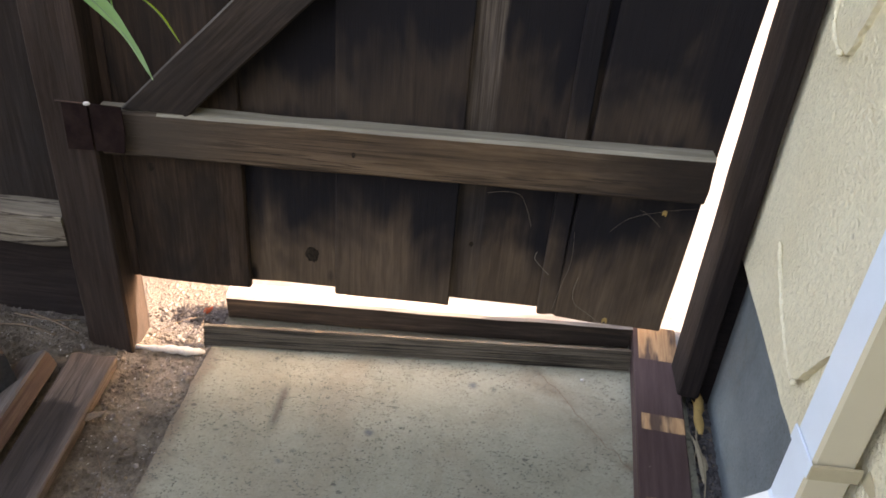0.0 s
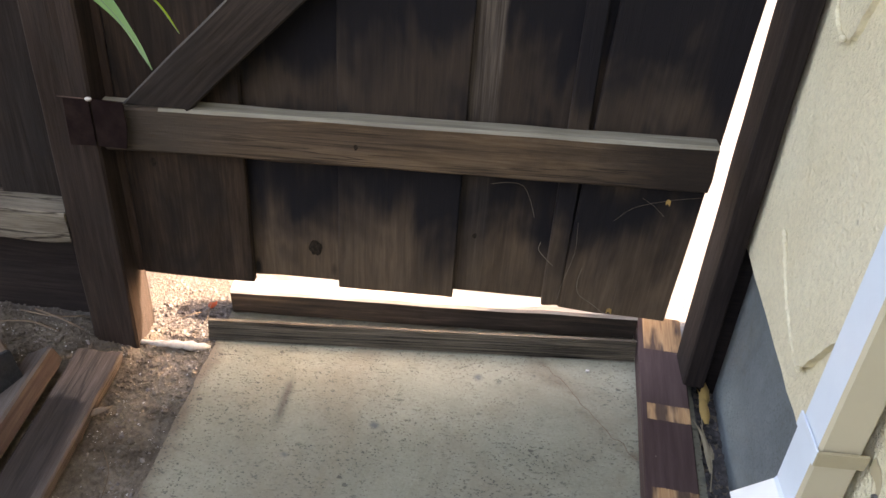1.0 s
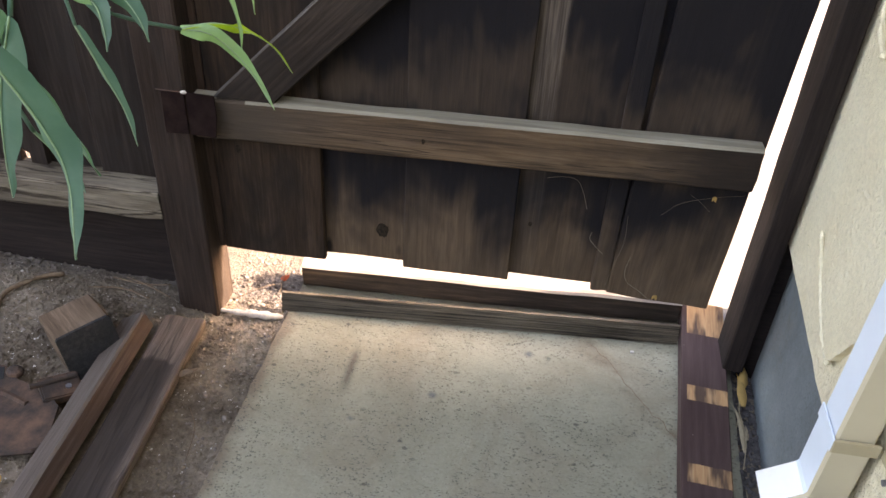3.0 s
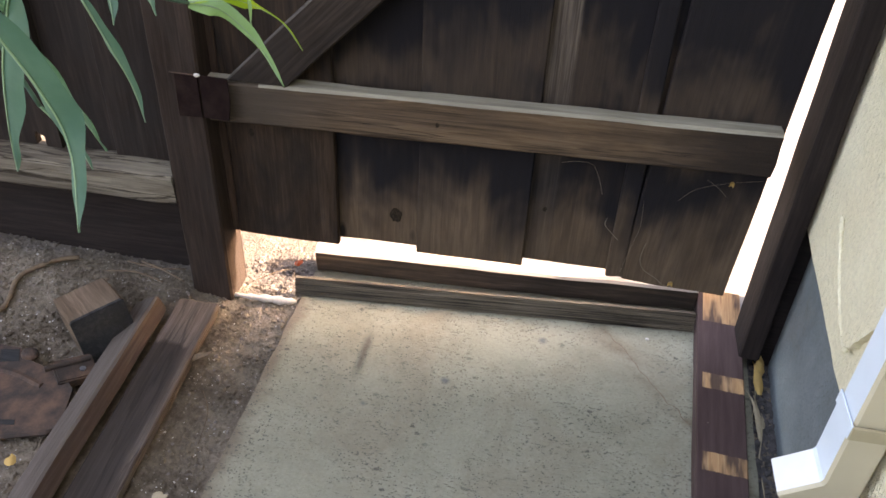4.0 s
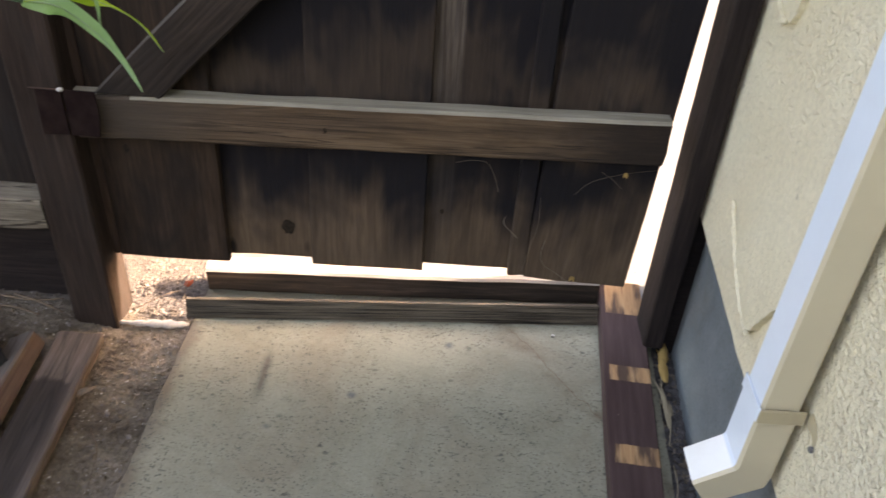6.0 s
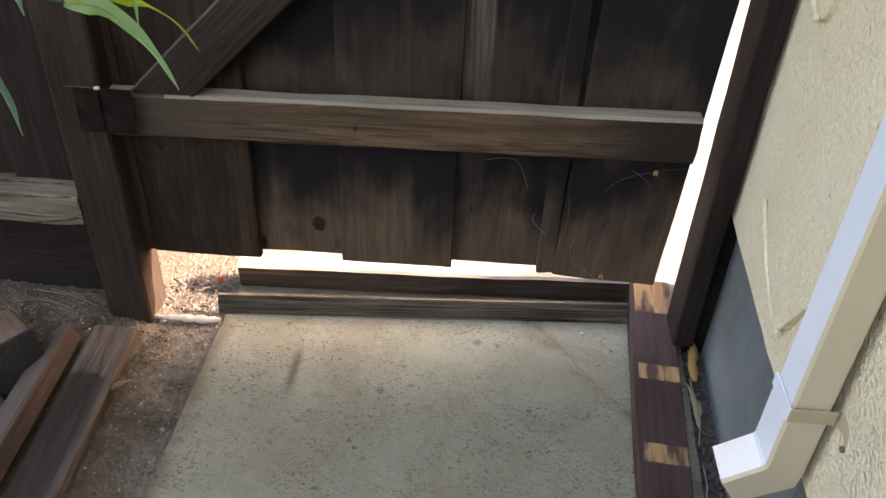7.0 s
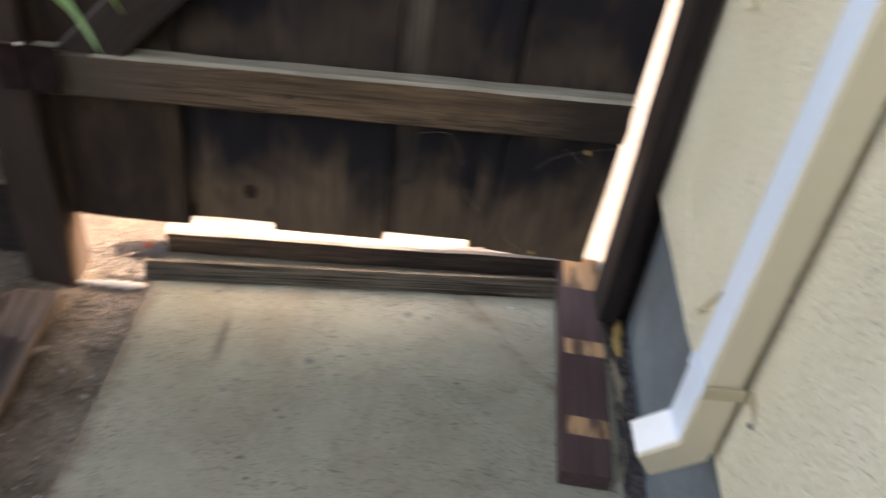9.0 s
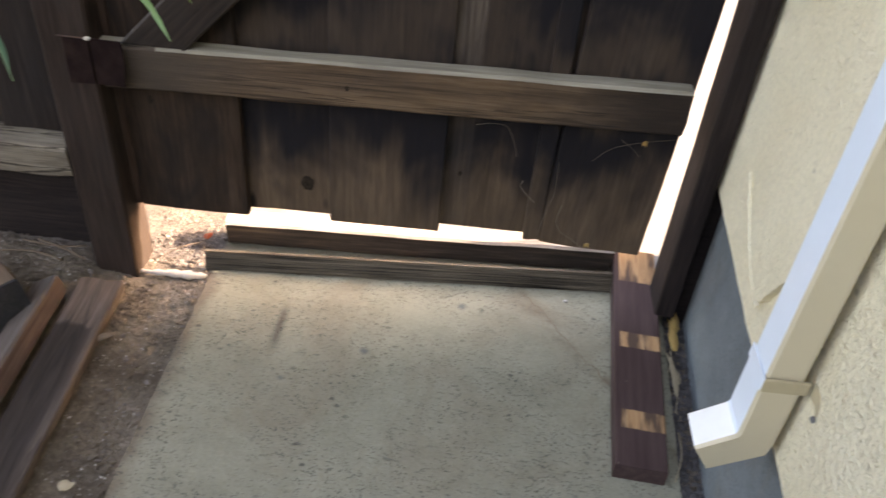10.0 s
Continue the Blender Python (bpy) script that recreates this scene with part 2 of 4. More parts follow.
M_BAR = wood("bar_paint", (0.32, 0.17, 0.08), (0.46, 0.26, 0.125), (0.56, 0.36, 0.2), 0.9, 0.0, rough=0.7, extra=bar_paint, relief=0.001)


def concrete(name, a, b, c, spots=1.0, streaks=False, brown=0.6):
    m = Mat(name, 0.88, 0, 0.25)
    big = m.noise((1, 1, 1), 2.6, 6, 0.62, 0.4)
    mid = m.noise((1, 1, 1), 16.0, 6, 0.7)
    fine = m.noise((1, 1, 1), 160.0, 4, 0.7)
    col = m.ramp(m.math("ADD", m.math("MULTIPLY", big, 0.6), m.math("MULTIPLY", mid, 0.4)), [(0.36, a), (0.5, b), (0.64, c)])
    damp = m.ramp(m.noise((1.0, 0.8, 1), 4.2, 6, 0.65, 1.2), [(0.52, 0.0), (0.7, brown)])
    col = m.mix(damp, col, (0.2, 0.155, 0.1))
    if streaks:
        x, y = m.axis(0), m.axis(1)
        sway = m.math("MULTIPLY", m.math("SUBTRACT", m.noise((1, 1, 1), 11.0, 5, 0.7), 0.5), 0.11)
        edge = m.band(m.math("SUBTRACT", m.math("ADD", x, sway), m.math("MULTIPLY", y, 0.03)), -1.0, 0.105, 0.02)
        col = m.mix(m.math("MULTIPLY", edge, 0.75), col, (0.15, 0.108, 0.07))
        run = m.math("MULTIPLY", m.band(m.math("ADD", x, m.math("MULTIPLY", sway, 0.12)), 0.256, 0.27, 0.009), m.band(m.math("ADD", y, sway), -0.19, -0.09, 0.03))
        rust = m.math("MULTIPLY", m.band(m.math("ADD", m.math("ADD", x, m.math("MULTIPLY", y, 0.75)), m.math("MULTIPLY", sway, 0.5)), 0.745, 0.775, 0.02), m.ramp(m.noise((1, 1, 1), 14.0, 5, 0.7), [(0.4, 0.0), (0.58, 1.0)]))
        col = m.mix(m.math("MULTIPLY", run, 0.7), col, (0.07, 0.056, 0.04))
        col = m.mix(m.math("MULTIPLY", rust, 0.8), col, (0.13, 0.088, 0.05))
    rag = m.math("MULTIPLY", m.noise((1, 1, 1), 260.0, 3, 0.6), 0.35)
    some = m.ramp(m.noise((1, 1, 1), 42.0, 2, 0.5), [(0.42, 0.0), (0.52, 1.0)])
    small = m.math("MULTIPLY", m.ramp(m.math("ADD", m.voronoi(150.0), rag), [(0.36, 1.0), (0.44, 0.0)]), some)
    small = m.math("ADD", small, m.math("MULTIPLY", m.ramp(m.noise((0.7, 1.4, 1), 170.0, 3, 0.55), [(0.585, 0.0), (0.67, 1.0)]), 0.8), True)
    few = m.ramp(m.noise((1, 1, 1), 19.0, 2, 0.5), [(0.56, 0.0), (0.63, 1.0)])
    large = m.math("MULTIPLY", m.ramp(m.math("ADD", m.voronoi(46.0, (0.75, 1.25, 1)), rag), [(0.33, 1.0), (0.4, 0.0)]), few)
    pits = m.math("MULTIPLY", m.math("ADD", small, large, True), m.ramp(m.noise((1, 1, 1), 7.0, 3, 0.6), [(0.36, 0.2), (0.56, 1.0)]))
    col = m.mix(m.math("MULTIPLY", pits, 0.8 * spots), col, (0.085, 0.078, 0.06))
    d = m.voronoi(6.5)
    blob = m.ramp(m.math("ADD", d, m.math("MULTIPLY", mid, 0.12)), [(0.11, 0.75), (0.15, 0.0)])
    col = m.mix(m.math("MULTIPLY", blob, spots), col, (0.1, 0.1, 0.1))
    col = m.mix(0.35, col, m.ramp(fine, [(0.3, 0.55), (0.7, 1.0)]), "MULTIPLY")
    m.color(col)
    h = m.math("SUBTRACT", m.math("ADD", m.math("MULTIPLY", fine, 0.4), mid), m.math("MULTIPLY", pits, 1.2))
    m.bump(h, 0.6, 0.003)
    return m.m


M_CONCRETE = concrete("concrete_slab", (0.205, 0.192, 0.132), (0.25, 0.236, 0.166), (0.29, 0.275, 0.197), 1.0, True, 0.5)
M_DRIVE = concrete("concrete_outside", (0.15, 0.146, 0.136), (0.19, 0.184, 0.172), (0.23, 0.222, 0.207), 0.4)
M_FOUND = concrete("foundation_concrete", (0.112, 0.133, 0.134), (0.15, 0.176, 0.177), (0.19, 0.218, 0.218), 0.5, brown=0.3)


def dirt_material():
    m = Mat("dirt", 0.95, 0, 0.15)
    big = m.noise((1, 1, 1), 5.0, 6, 0.65, 0.3)
    fine = m.noise((1, 1, 1), 85.0, 5, 0.75)
    col = m.ramp(big, [(0.34, (0.105, 0.081, 0.058)), (0.5, (0.215, 0.17, 0.124)), (0.66, (0.335, 0.272, 0.203))])
    col = m.mix(0.7, col, m.ramp(fine, [(0.3, 0.35), (0.62, 1.0)]), "MULTIPLY")
    # greyer dirt from the gate line outward, toned to suit its sunlit look
    dry = m.band(m.math("ADD", m.axis(1), m.math("MULTIPLY", m.math("SUBTRACT", big, 0.5), 0.2)), 0.0, 90.0, 0.03)
    col = m.mix(m.math("MULTIPLY", dry, 0.7), col, m.mix(fine, (0.075, 0.063, 0.055), (0.18, 0.155, 0.138)))
    v = m.voronoi(95.0)
    bits = m.math("MULTIPLY", m.ramp(v, [(0.13, 1.0), (0.2, 0.0)]), m.ramp(m.noise((1, 1, 1), 30.0, 2, 0.5), [(0.52, 0.0), (0.6, 1.0)]))
    col = m.mix(m.math("MULTIPLY", bits, 0.7), col, (0.38, 0.32, 0.25))
    m.color(col)
    m.bump(m.math("ADD", fine, m.math("MULTIPLY", bits, 0.6)), 1.0, 0.013)
    return m.m


M_DIRT = dirt_material()


def stucco_material(name, a, b, coarse):
    m = Mat(name, 0.9, 0, 0.2)
    big = m.noise((1, 1, 1), 3.0, 5, 0.6)
    grit = m.noise((1, 1, 1), 120.0, 4, 0.65)
    lumps = m.noise((1, 1.0, 1.3), 105.0, 3, 0.55, 0.0)
    col = m.mix(m.ramp(big, [(0.35, 0.0), (0.65, 1.0)]), a, b)
    col = m.mix(0.3, col, m.ramp(grit, [(0.3, 0.6), (0.6, 1.0)]), "MULTIPLY")
    dust = m.ramp(m.noise((1, 1, 1), 28.0, 3, 0.6), [(0.7, 0.0), (0.76, 0.6)])
    col = m.mix(dust, col, (0.3, 0.26, 0.2))
    m.color(col)
    patch = m.band(m.math("ADD", m.axis(1), m.math("MULTIPLY", big, 0.2)), -20.0, -0.5, 0.08)
    height = m.math("MULTIPLY", lumps, m.math("ADD", m.math("MULTIPLY", patch, 0.6), 0.4))
    one = m.bump(height, 1.0, 0.0095 * coarse)
    n = m.node("ShaderNodeBump", Strength=0.9, Distance=0.003)
    m.link(grit, n.inputs["Height"])
    m.link(one, n.inputs["Normal"])
    m.link(n.outputs[0], m.b.inputs["Normal"])
    return m.m


M_STUCCO = stucco_material("stucco_cream", (0.715, 0.63, 0.425), (0.775, 0.7, 0.495), 1.5)


def plain(name, col, rough=0.6, metal=0.0, spec=0.4, wear=(0.5, 0.5, 0.5), amount=0.3, size=20.0, relief=0.0006):
    m = Mat(name, rough, metal, spec)
    n = m.noise((1, 1, 1), size, 5, 0.65)
    m.color(m.mix(m.math("MULTIPLY", m.ramp(n, [(0.42, 0.0), (0.68, 1.0)]), amount), col, wear))
    m.bump(n, 0.4, relief)
    return m.m


# pale side face and white top face carry sky light in their colour
M_SPOUT_SKYLIT = plain("downspout_skylit_face", (0.64, 0.71, 0.745), 0.35, 0, 0.5, (0.57, 0.63, 0.66), 0.4, 12.0)
M_SPOUT_LIT_TOP = plain("downspout_lit_top_face", (0.78, 0.77, 0.7), 0.4, 0, 0.5, (0.66, 0.63, 0.54), 0.4, 14.0)
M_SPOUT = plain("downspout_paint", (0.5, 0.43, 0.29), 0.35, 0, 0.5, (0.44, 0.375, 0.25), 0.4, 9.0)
M_STRAP = plain("strap_paint", (0.4, 0.33, 0.2), 0.5, 0, 0.4, (0.3, 0.25, 0.16), 0.4, 30.0)
M_RUST = plain("rusty_steel", (0.035, 0.026, 0.021), 0.8, 0.1, 0.25, (0.12, 0.066, 0.042), 0.9, 22.0, 0.002)
M_PLATE = plain("painted_plate", (0.0095, 0.0045, 0.0042), 0.8, 0.0, 0.06, (0.024, 0.014, 0.011), 0.75, 28.0, 0.0015)
M_KNOT = plain("knot_wood", (0.014, 0.01, 0.007), 0.9, 0, 0.1, (0.05, 0.034, 0.022), 0.7, 200.0)
M_STEEL = plain("grey_steel", (0.2, 0.2, 0.21), 0.45, 0.8, 0.5, (0.1, 0.09, 0.08), 0.5, 80.0)
M_PALE = plain("pale_chip", (0.48, 0.44, 0.38), 0.9, 0, 0.2, (0.33, 0.28, 0.22), 0.6, 120.0)
M_STONE = plain("gravel_stone", (0.06, 0.055, 0.052), 0.9, 0, 0.2, (0.14, 0.125, 0.115), 0.8, 60.0)
M_STONE_PALE = plain("gravel_pale", (0.16, 0.13, 0.108), 0.9, 0, 0.2, (0.29, 0.245, 0.205), 0.8, 60.0)
M_TWIG = plain("twig_bark", (0.17, 0.115, 0.072), 0.85, 0, 0.2, (0.09, 0.064, 0.045), 0.7, 90.0)
M_STRAW = plain("dead_grass", (0.42, 0.34, 0.22), 0.8, 0, 0.2, (0.3, 0.24, 0.15), 0.6, 90.0)
M_DRYLEAF = plain("dry_leaf", (0.5, 0.31, 0.1), 0.7, 0, 0.3, (0.36, 0.22, 0.08), 0.6, 60.0)
M_REDLEAF = plain("orange_leaf", (0.3, 0.05, 0.012), 0.7, 0, 0.3, (0.2, 0.04, 0.012), 0.5, 60.0)
M_WEB = plain("dusty_web", (0.2, 0.165, 0.125), 0.9, 0, 0.1, (0.14, 0.11, 0.085), 0.5, 90.0)


def leaf_material(name, a, b):
    m = Mat(name, 0.42, 0, 0.45).shift()
    n = m.noise((1, 1, 1), 40.0, 4, 0.6, 0, m.free)
    m.color(m.mix(m.ramp(n, [(0.35, 0.0), (0.65, 1.0)]), a, b))
    m.bump(m.noise((1, 1, 1), 160.0, 2, 0.5), 0.3, 0.0004)
    tr = m.node("ShaderNodeBsdfTranslucent")
    tr.inputs["Color"].default_value = (a[0] * 1.7, a[1] * 1.7, a[2] * 0.9, 1)
    mx = m.node("ShaderNodeMixShader")
    mx.inputs[0].default_value = 0.35
    m.link(m.b.outputs[0], mx.inputs[1])
    m.link(tr.outputs[0], mx.inputs[2])
    m.link(mx.outputs[0], m.t.nodes["Material Output"].inputs[0])
    return m.m


M_LEAF = leaf_material("leaf_green", (0.052, 0.122, 0.086), (0.09, 0.18, 0.125))
M_LEAF_LIGHT = leaf_material("leaf_light", (0.2, 0.36, 0.17), (0.3, 0.46, 0.25))
M_RIB = plain("leaf_rib", (0.24, 0.36, 0.2), 0.5, 0, 0.4, (0.2, 0.3, 0.16), 0.4, 60.0)
M_LEAF_YELLOW = leaf_material("leaf_yellow_green", (0.22, 0.33, 0.02), (0.3, 0.42, 0.04))


# ---- builders
def mesh_of(bm, name, material):
    bmesh.ops.recalc_face_normals(bm, faces=bm.faces)
    me = bpy.data.meshes.new(name)
    bm.to_mesh(me)
    bm.free()
    for mt in material if isinstance(material, (list, tuple)) else (material,):
        me.materials.append(mt)
    return me


def part(name, bm, material, parent=None, label="", at=None, smooth=False):
    """Links a bmesh as one mesh object, under a thing when given."""
    me = mesh_of(bm, name, material)
    if smooth:
        me.polygons.foreach_set("use_smooth", [True] * len(me.polygons))
    ob = new(name, me)
    if parent:
        ob.parent = parent
    if at is not None:
        ob.matrix_basis = at
    return tagged(ob, label) if label else ob


def thing(name, label, category, at=None, group="", kind=""):
    """An empty that holds the parts of one thing."""
    ob = new(name)
    ob.empty_display_size = 0.05
    if at is not None:
        ob.matrix_basis = at
    return tagged(ob, label, category, group, kind)


def axes(origin, along, across):
    """A pose whose x runs along, whose y lies near across."""
    x = Vector(along).normalized()
    z = x.cross(Vector(across)).normalized()
    y = z.cross(x)
    m = Matrix((x, y, z)).transposed().to_4x4()
    m.translation = origin
    return m


def timber(length, width, thick, bevel=0.003, seg=24, rough=0.0008, seed=1, taper=0.0, ragged=0.0):
    """A sawn length of wood along x from 0, centred in y and z, with worn arrises and uneven faces."""
    bm = bmesh.new()
    w, h, b = width / 2, thick / 2, bevel
    prof = [(-w + b, -h), (-w / 3, -h), (w / 3, -h), (w - b, -h), (w, -h + b), (w, h - b), (w - b, h), (w / 3, h), (-w / 3, h), (-w + b, h), (-w, h - b), (-w, -h + b)]
    rings = []
    for i in range(seg + 1):
        t = i / seg
        x = length * t
        ring = []
        for k, (y, z) in enumerate(prof):
            d = noise.noise_vector(Vector((x * 9 + seed * 7.3, y * 30 + seed, z * 30)))
            slow = noise.noise_vector(Vector((x * 1.7 + seed * 3.1, seed * 1.7, 0.3)))
            s = 1 - taper * t
            rag = ragged * noise.noise(Vector((y * 40 + seed * 5, z * 20, t * 9 + seed))) if i in (0, seg) else 0
            ring.append(bm.verts.new((x + rag, y * s + d.y * rough + slow.y * rough * 1.5, z * s + d.z * rough + slow.z * rough * 1.2)))
        rings.append(ring)
    n = len(prof)
    for a, c in zip(rings, rings[1:]):
        for k in range(n):
            bm.faces.new((a[k], a[(k + 1) % n], c[(k + 1) % n], c[k]))
    bm.faces.new(rings[0][::-1])
    bm.faces.new(rings[-1])
    return bm


def box(size, bevel=0.0, centre=(0, 0, 0)):
    bm = bmesh.new()
    bmesh.ops.create_cube(bm, size=1, matrix=Matrix.Translation(centre) @ Matrix.Diagonal((*size, 1)))
    if bevel:
        bmesh.ops.bevel(bm, geom=list(bm.edges), offset=bevel, segments=2, affect="EDGES")
    return bm


def tube(points, radii, sides=7):
    bm = bmesh.new()
    pts = [Vector(p) for p in points]
    rings = []
    for i, p in enumerate(pts):
        d = (pts[min(i + 1, len(pts) - 1)] - pts[max(i - 1, 0)]).normalized()
        u = d.orthogonal().normalized()
        v = d.cross(u)
        r = radii[i] if isinstance(radii, (list, tuple)) else radii
        rings.append([bm.verts.new(p + (u * math.cos(2 * math.pi * k / sides) + v * math.sin(2 * math.pi * k / sides)) * r) for k in range(sides)])
    for a, c in zip(rings, rings[1:]):
        for k in range(sides):
            bm.faces.new((a[k], a[(k + 1) % sides], c[(k + 1) % sides], c[k]))
    bm.faces.new(rings[0][::-1])
    bm.faces.new(rings[-1])
    return bm


def smooth_path(ctrl, n):
    """A rounded line through the control points."""
    c = [Vector(p) for p in ctrl]
    c = [c[0] * 2 - c[1]] + c + [c[-1] * 2 - c[-2]]
    out = []
    spans = len(c) - 3
    for i in range(n + 1):
        u = i / n * spans
        k = min(int(u), spans - 1)
        t = u - k
        p0, p1, p2, p3 = c[k : k + 4]
        out.append(0.5 * (2 * p1 + (p2 - p0) * t + (2 * p0 - 5 * p1 + 4 * p2 - p3) * t * t + (3 * p1 - p0 - 3 * p2 + p3) * t**3))
    return out


def extrude_polygon(pts, depth):
    """A flat polygon in x and y given a thickness along z, from 0 to depth."""
    bm = bmesh.new()
    lo = [bm.verts.new((x, y, 0)) for x, y in pts]
    hi = [bm.verts.new((x, y, depth)) for x, y in pts]
    bm.faces.new(lo[::-1])
    bm.faces.new(hi)
    for k in range(len(pts)):
        j = (k + 1) % len(pts)
        bm.faces.new((lo[k], lo[j], hi[j], hi[k]))
    return bm


# ---- setting: ground, slab, house
SKEW = 0.06  # the house wall runs a little askew of the gate


def wall_x(y, off=0.0):
    return 1.055 + SKEW * y + off


def ground_height(x, y):
    left = min(max((0.05 - x) / 0.18, 0), 1)
    z = -0.006 + 0.03 * left * left * (3 - 2 * left)
    far = min(max((-0.2 - x) / 0.4, 0), 1)
    z += 0.02 * far
    if x > 0.09:
        z = -0.03 if x < 1.0 or x > 1.4 else -0.012
    z += 0.005 * noise.noise(Vector((x * 9, y * 9, 0))) + 0.0025 * noise.noise(Vector((x * 31, y * 31, 3)))
    if x < 0.09 and y < -2.2 or y > 2 or x < -2.2:
        z = min(z, -0.02)
    return z


def build_ground():
    xs = [-400, -60, -12, -4, -2.2] + [-1.3 + 0.0125 * i for i in range(112)] + [0.11, 0.3, 0.6, 0.9, 0.99] + [1.02 + 0.02 * i for i in range(6)] + [2, 6, 20, 80, 400]
    ys = [-400, -60, -12, -4, -2.2, -1.5] + [-1.1 + 0.0125 * i for i in range(120)] + [0.5, 1.0, 2.1, 6, 20, 80, 400]
    bm = bmesh.new()
    grid = [[bm.verts.new((x, y, ground_height(x, y) if abs(x) < 30 and abs(y) < 30 else -0.03)) for x in xs] for y in ys]
    for r0, r1 in zip(grid, grid[1:]):
        for a in range(len(xs) - 1):
            bm.faces.new((r0[a], r0[a + 1], r1[a + 1], r1[a]))
    tagged(part("ground", bm, M_DIRT, smooth=True), "bare brown dirt with small stones and chips", "ground", kind="structure")


build_ground()


def slab(name, corners, z0, z1, material, label, jag=0.004):
    """A cast slab with a slightly broken edge, from plan corners."""
    pts = []
    for (x0, y0), (x1, y1) in zip(corners, corners[1:] + corners[:1]):
        n = max(2, int(math.hypot(x1 - x0, y1 - y0) / 0.03))
        for i in range(n):
            t = i / n
            x, y = x0 + (x1 - x0) * t, y0 + (y1 - y0) * t
            d = noise.noise_vector(Vector((x * 22, y * 22, 1)))
            pts.append((x + d.x * jag, y + d.y * jag))
    bm = extrude_polygon(pts, z1 - z0)
    top = [e for e in bm.edges if all(v.co.z > (z1 - z0) * 0.5 for v in e.verts)]
    bmesh.ops.bevel(bm, geom=top, offset=0.004, segments=2, affect="EDGES")
    return tagged(part(name, bm, material, at=Matrix.Translation((0, 0, z0))), label, "pavement", kind="structure")


slab("pavement", [(0.095, 0.14), (0.075, -0.56), (0.03, -2.4), (0.9, -2.4), (1.008, -0.5), (1.042, 0.14)], -0.12, 0.0, M_CONCRETE, "grey-green stained concrete path slab, pitted and worn")
slab("pavement_outside", [(0.1, 0.15), (1.045, 0.15), (3.5, 0.17), (3.5, 6), (0.25, 6)], -0.12, -0.004, M_DRIVE, "pale sunlit concrete paving outside the gate")


def build_wall():
    """Stucco wall over a bare concrete footing, ending just past the gate."""
    y0, y1, top = 0.225, -6.0, 2.75
    bm = bmesh.new()
    n = 140
    lower = []
    for i in range(n + 1):
        y = y0 + (y1 - y0) * i / n
        z = 0.338 + 0.003 * noise.noise(Vector((y * 30, 0, 0)))
        lower.append((y, z))
    front_lo = [bm.verts.new((wall_x(y, 0.0015 * noise.noise(Vector((y * 24, 5, 0)))), y, z)) for y, z in lower]
    front_hi = [bm.verts.new((wall_x(y), y, top)) for y, _ in lower]
    back_lo = [bm.verts.new((wall_x(y, 0.25), y, z)) for y, z in lower]
    back_hi = [bm.verts.new((wall_x(y, 0.25), y, top)) for y, _ in lower]
    for i in range(n):
        bm.faces.new((front_lo[i], front_lo[i + 1], front_hi[i + 1], front_hi[i]))
        bm.faces.new((back_lo[i], back_lo[i + 1], back_hi[i + 1], back_hi[i]))
        bm.faces.new((front_lo[i], front_lo[i + 1], back_lo[i + 1], back_lo[i]))
        bm.faces.new((front_hi[i], front_hi[i + 1], back_hi[i + 1], back_hi[i]))
    for i in (0, n):
        bm.faces.new((front_lo[i], back_lo[i], back_hi[i], front_hi[i]))
    wall = tagged(part("wall_house", bm, M_STUCCO), "cream stucco house wall with rough texture", "wall", kind="structure")
    q = [(wall_x(y0, 0.024), y0), (wall_x(y1, 0.024), y1), (wall_x(y1, 0.25), y1), (wall_x(y0, 0.25), y0)]
    bm2 = extrude_polygon(q, 0.46)
    tagged(part("wall_foundation", bm2, M_FOUND, at=Matrix.Translation((0, 0, -0.12))), "bare grey concrete footing under the stucco", "foundation", kind="structure")
    return wall


wall_house = build_wall()


def stucco_flap(outline, seed, label):
    """A loose tongue of plaster; outline in y, z and how far it stands proud, sunk into the wall at its far end."""
    n = len(outline)
    bm = bmesh.new()
    back, rim = [], []
    for k in range(n):
        (ya, za, la), (yb, zb, lb) = outline[k], outline[(k + 1) % n]
        for i in range(8):
            t = i / 8
            y, z, lift = ya + (yb - ya) * t, za + (zb - za) * t, la + (lb - la) * t
            d = 0.0022 * noise.noise(Vector((y * 70 + seed, z * 70, 0)))
            back.append(bm.verts.new((wall_x(y, 0.008), y + d, z + d)))
            rim.append(bm.verts.new((wall_x(y, -lift), y + d, z + d)))
    m = len(back)
    for k in range(m):
        j = (k + 1) % m
        bm.faces.new((back[k], back[j], rim[j], rim[k]))
    bmesh.ops.triangle_fill(bm, edges=[e for e in bm.edges if e.is_boundary and all(v in rim for v in e.verts)], use_beauty=True)
    part("plaster_tongue", bm, M_STUCCO, wall_house, label)


stucco_flap([(-0.158, 0.478, 0.002), (-0.24, 0.44, 0.009), (-0.33, 0.412, 0.012), (-0.38, 0.404, 0.013), (-0.4, 0.425, 0.012), (-0.432, 0.48, 0.01), (-0.52, 0.6, 0.006), (-0.52, 0.72, -0.003), (-0.27, 0.7, -0.003), (-0.14, 0.62, -0.003)], 2, "loose cream plaster tongue with a raised lip")
stucco_flap([(-0.05, 0.86, 0.003), (-0.066, 0.811, 0.006), (-0.086, 0.784, 0.007), (-0.13, 0.766, 0.008), (-0.167, 0.77, 0.009), (-0.19, 0.82, 0.009), (-0.21, 0.868, 0.008), (-0.236, 0.937, 0.006), (-0.27, 1.05, -0.003), (-0.12, 1.05, -0.003), (-0.03, 0.93, -0.003)], 9, "loose cream plaster tongue with a raised lip")


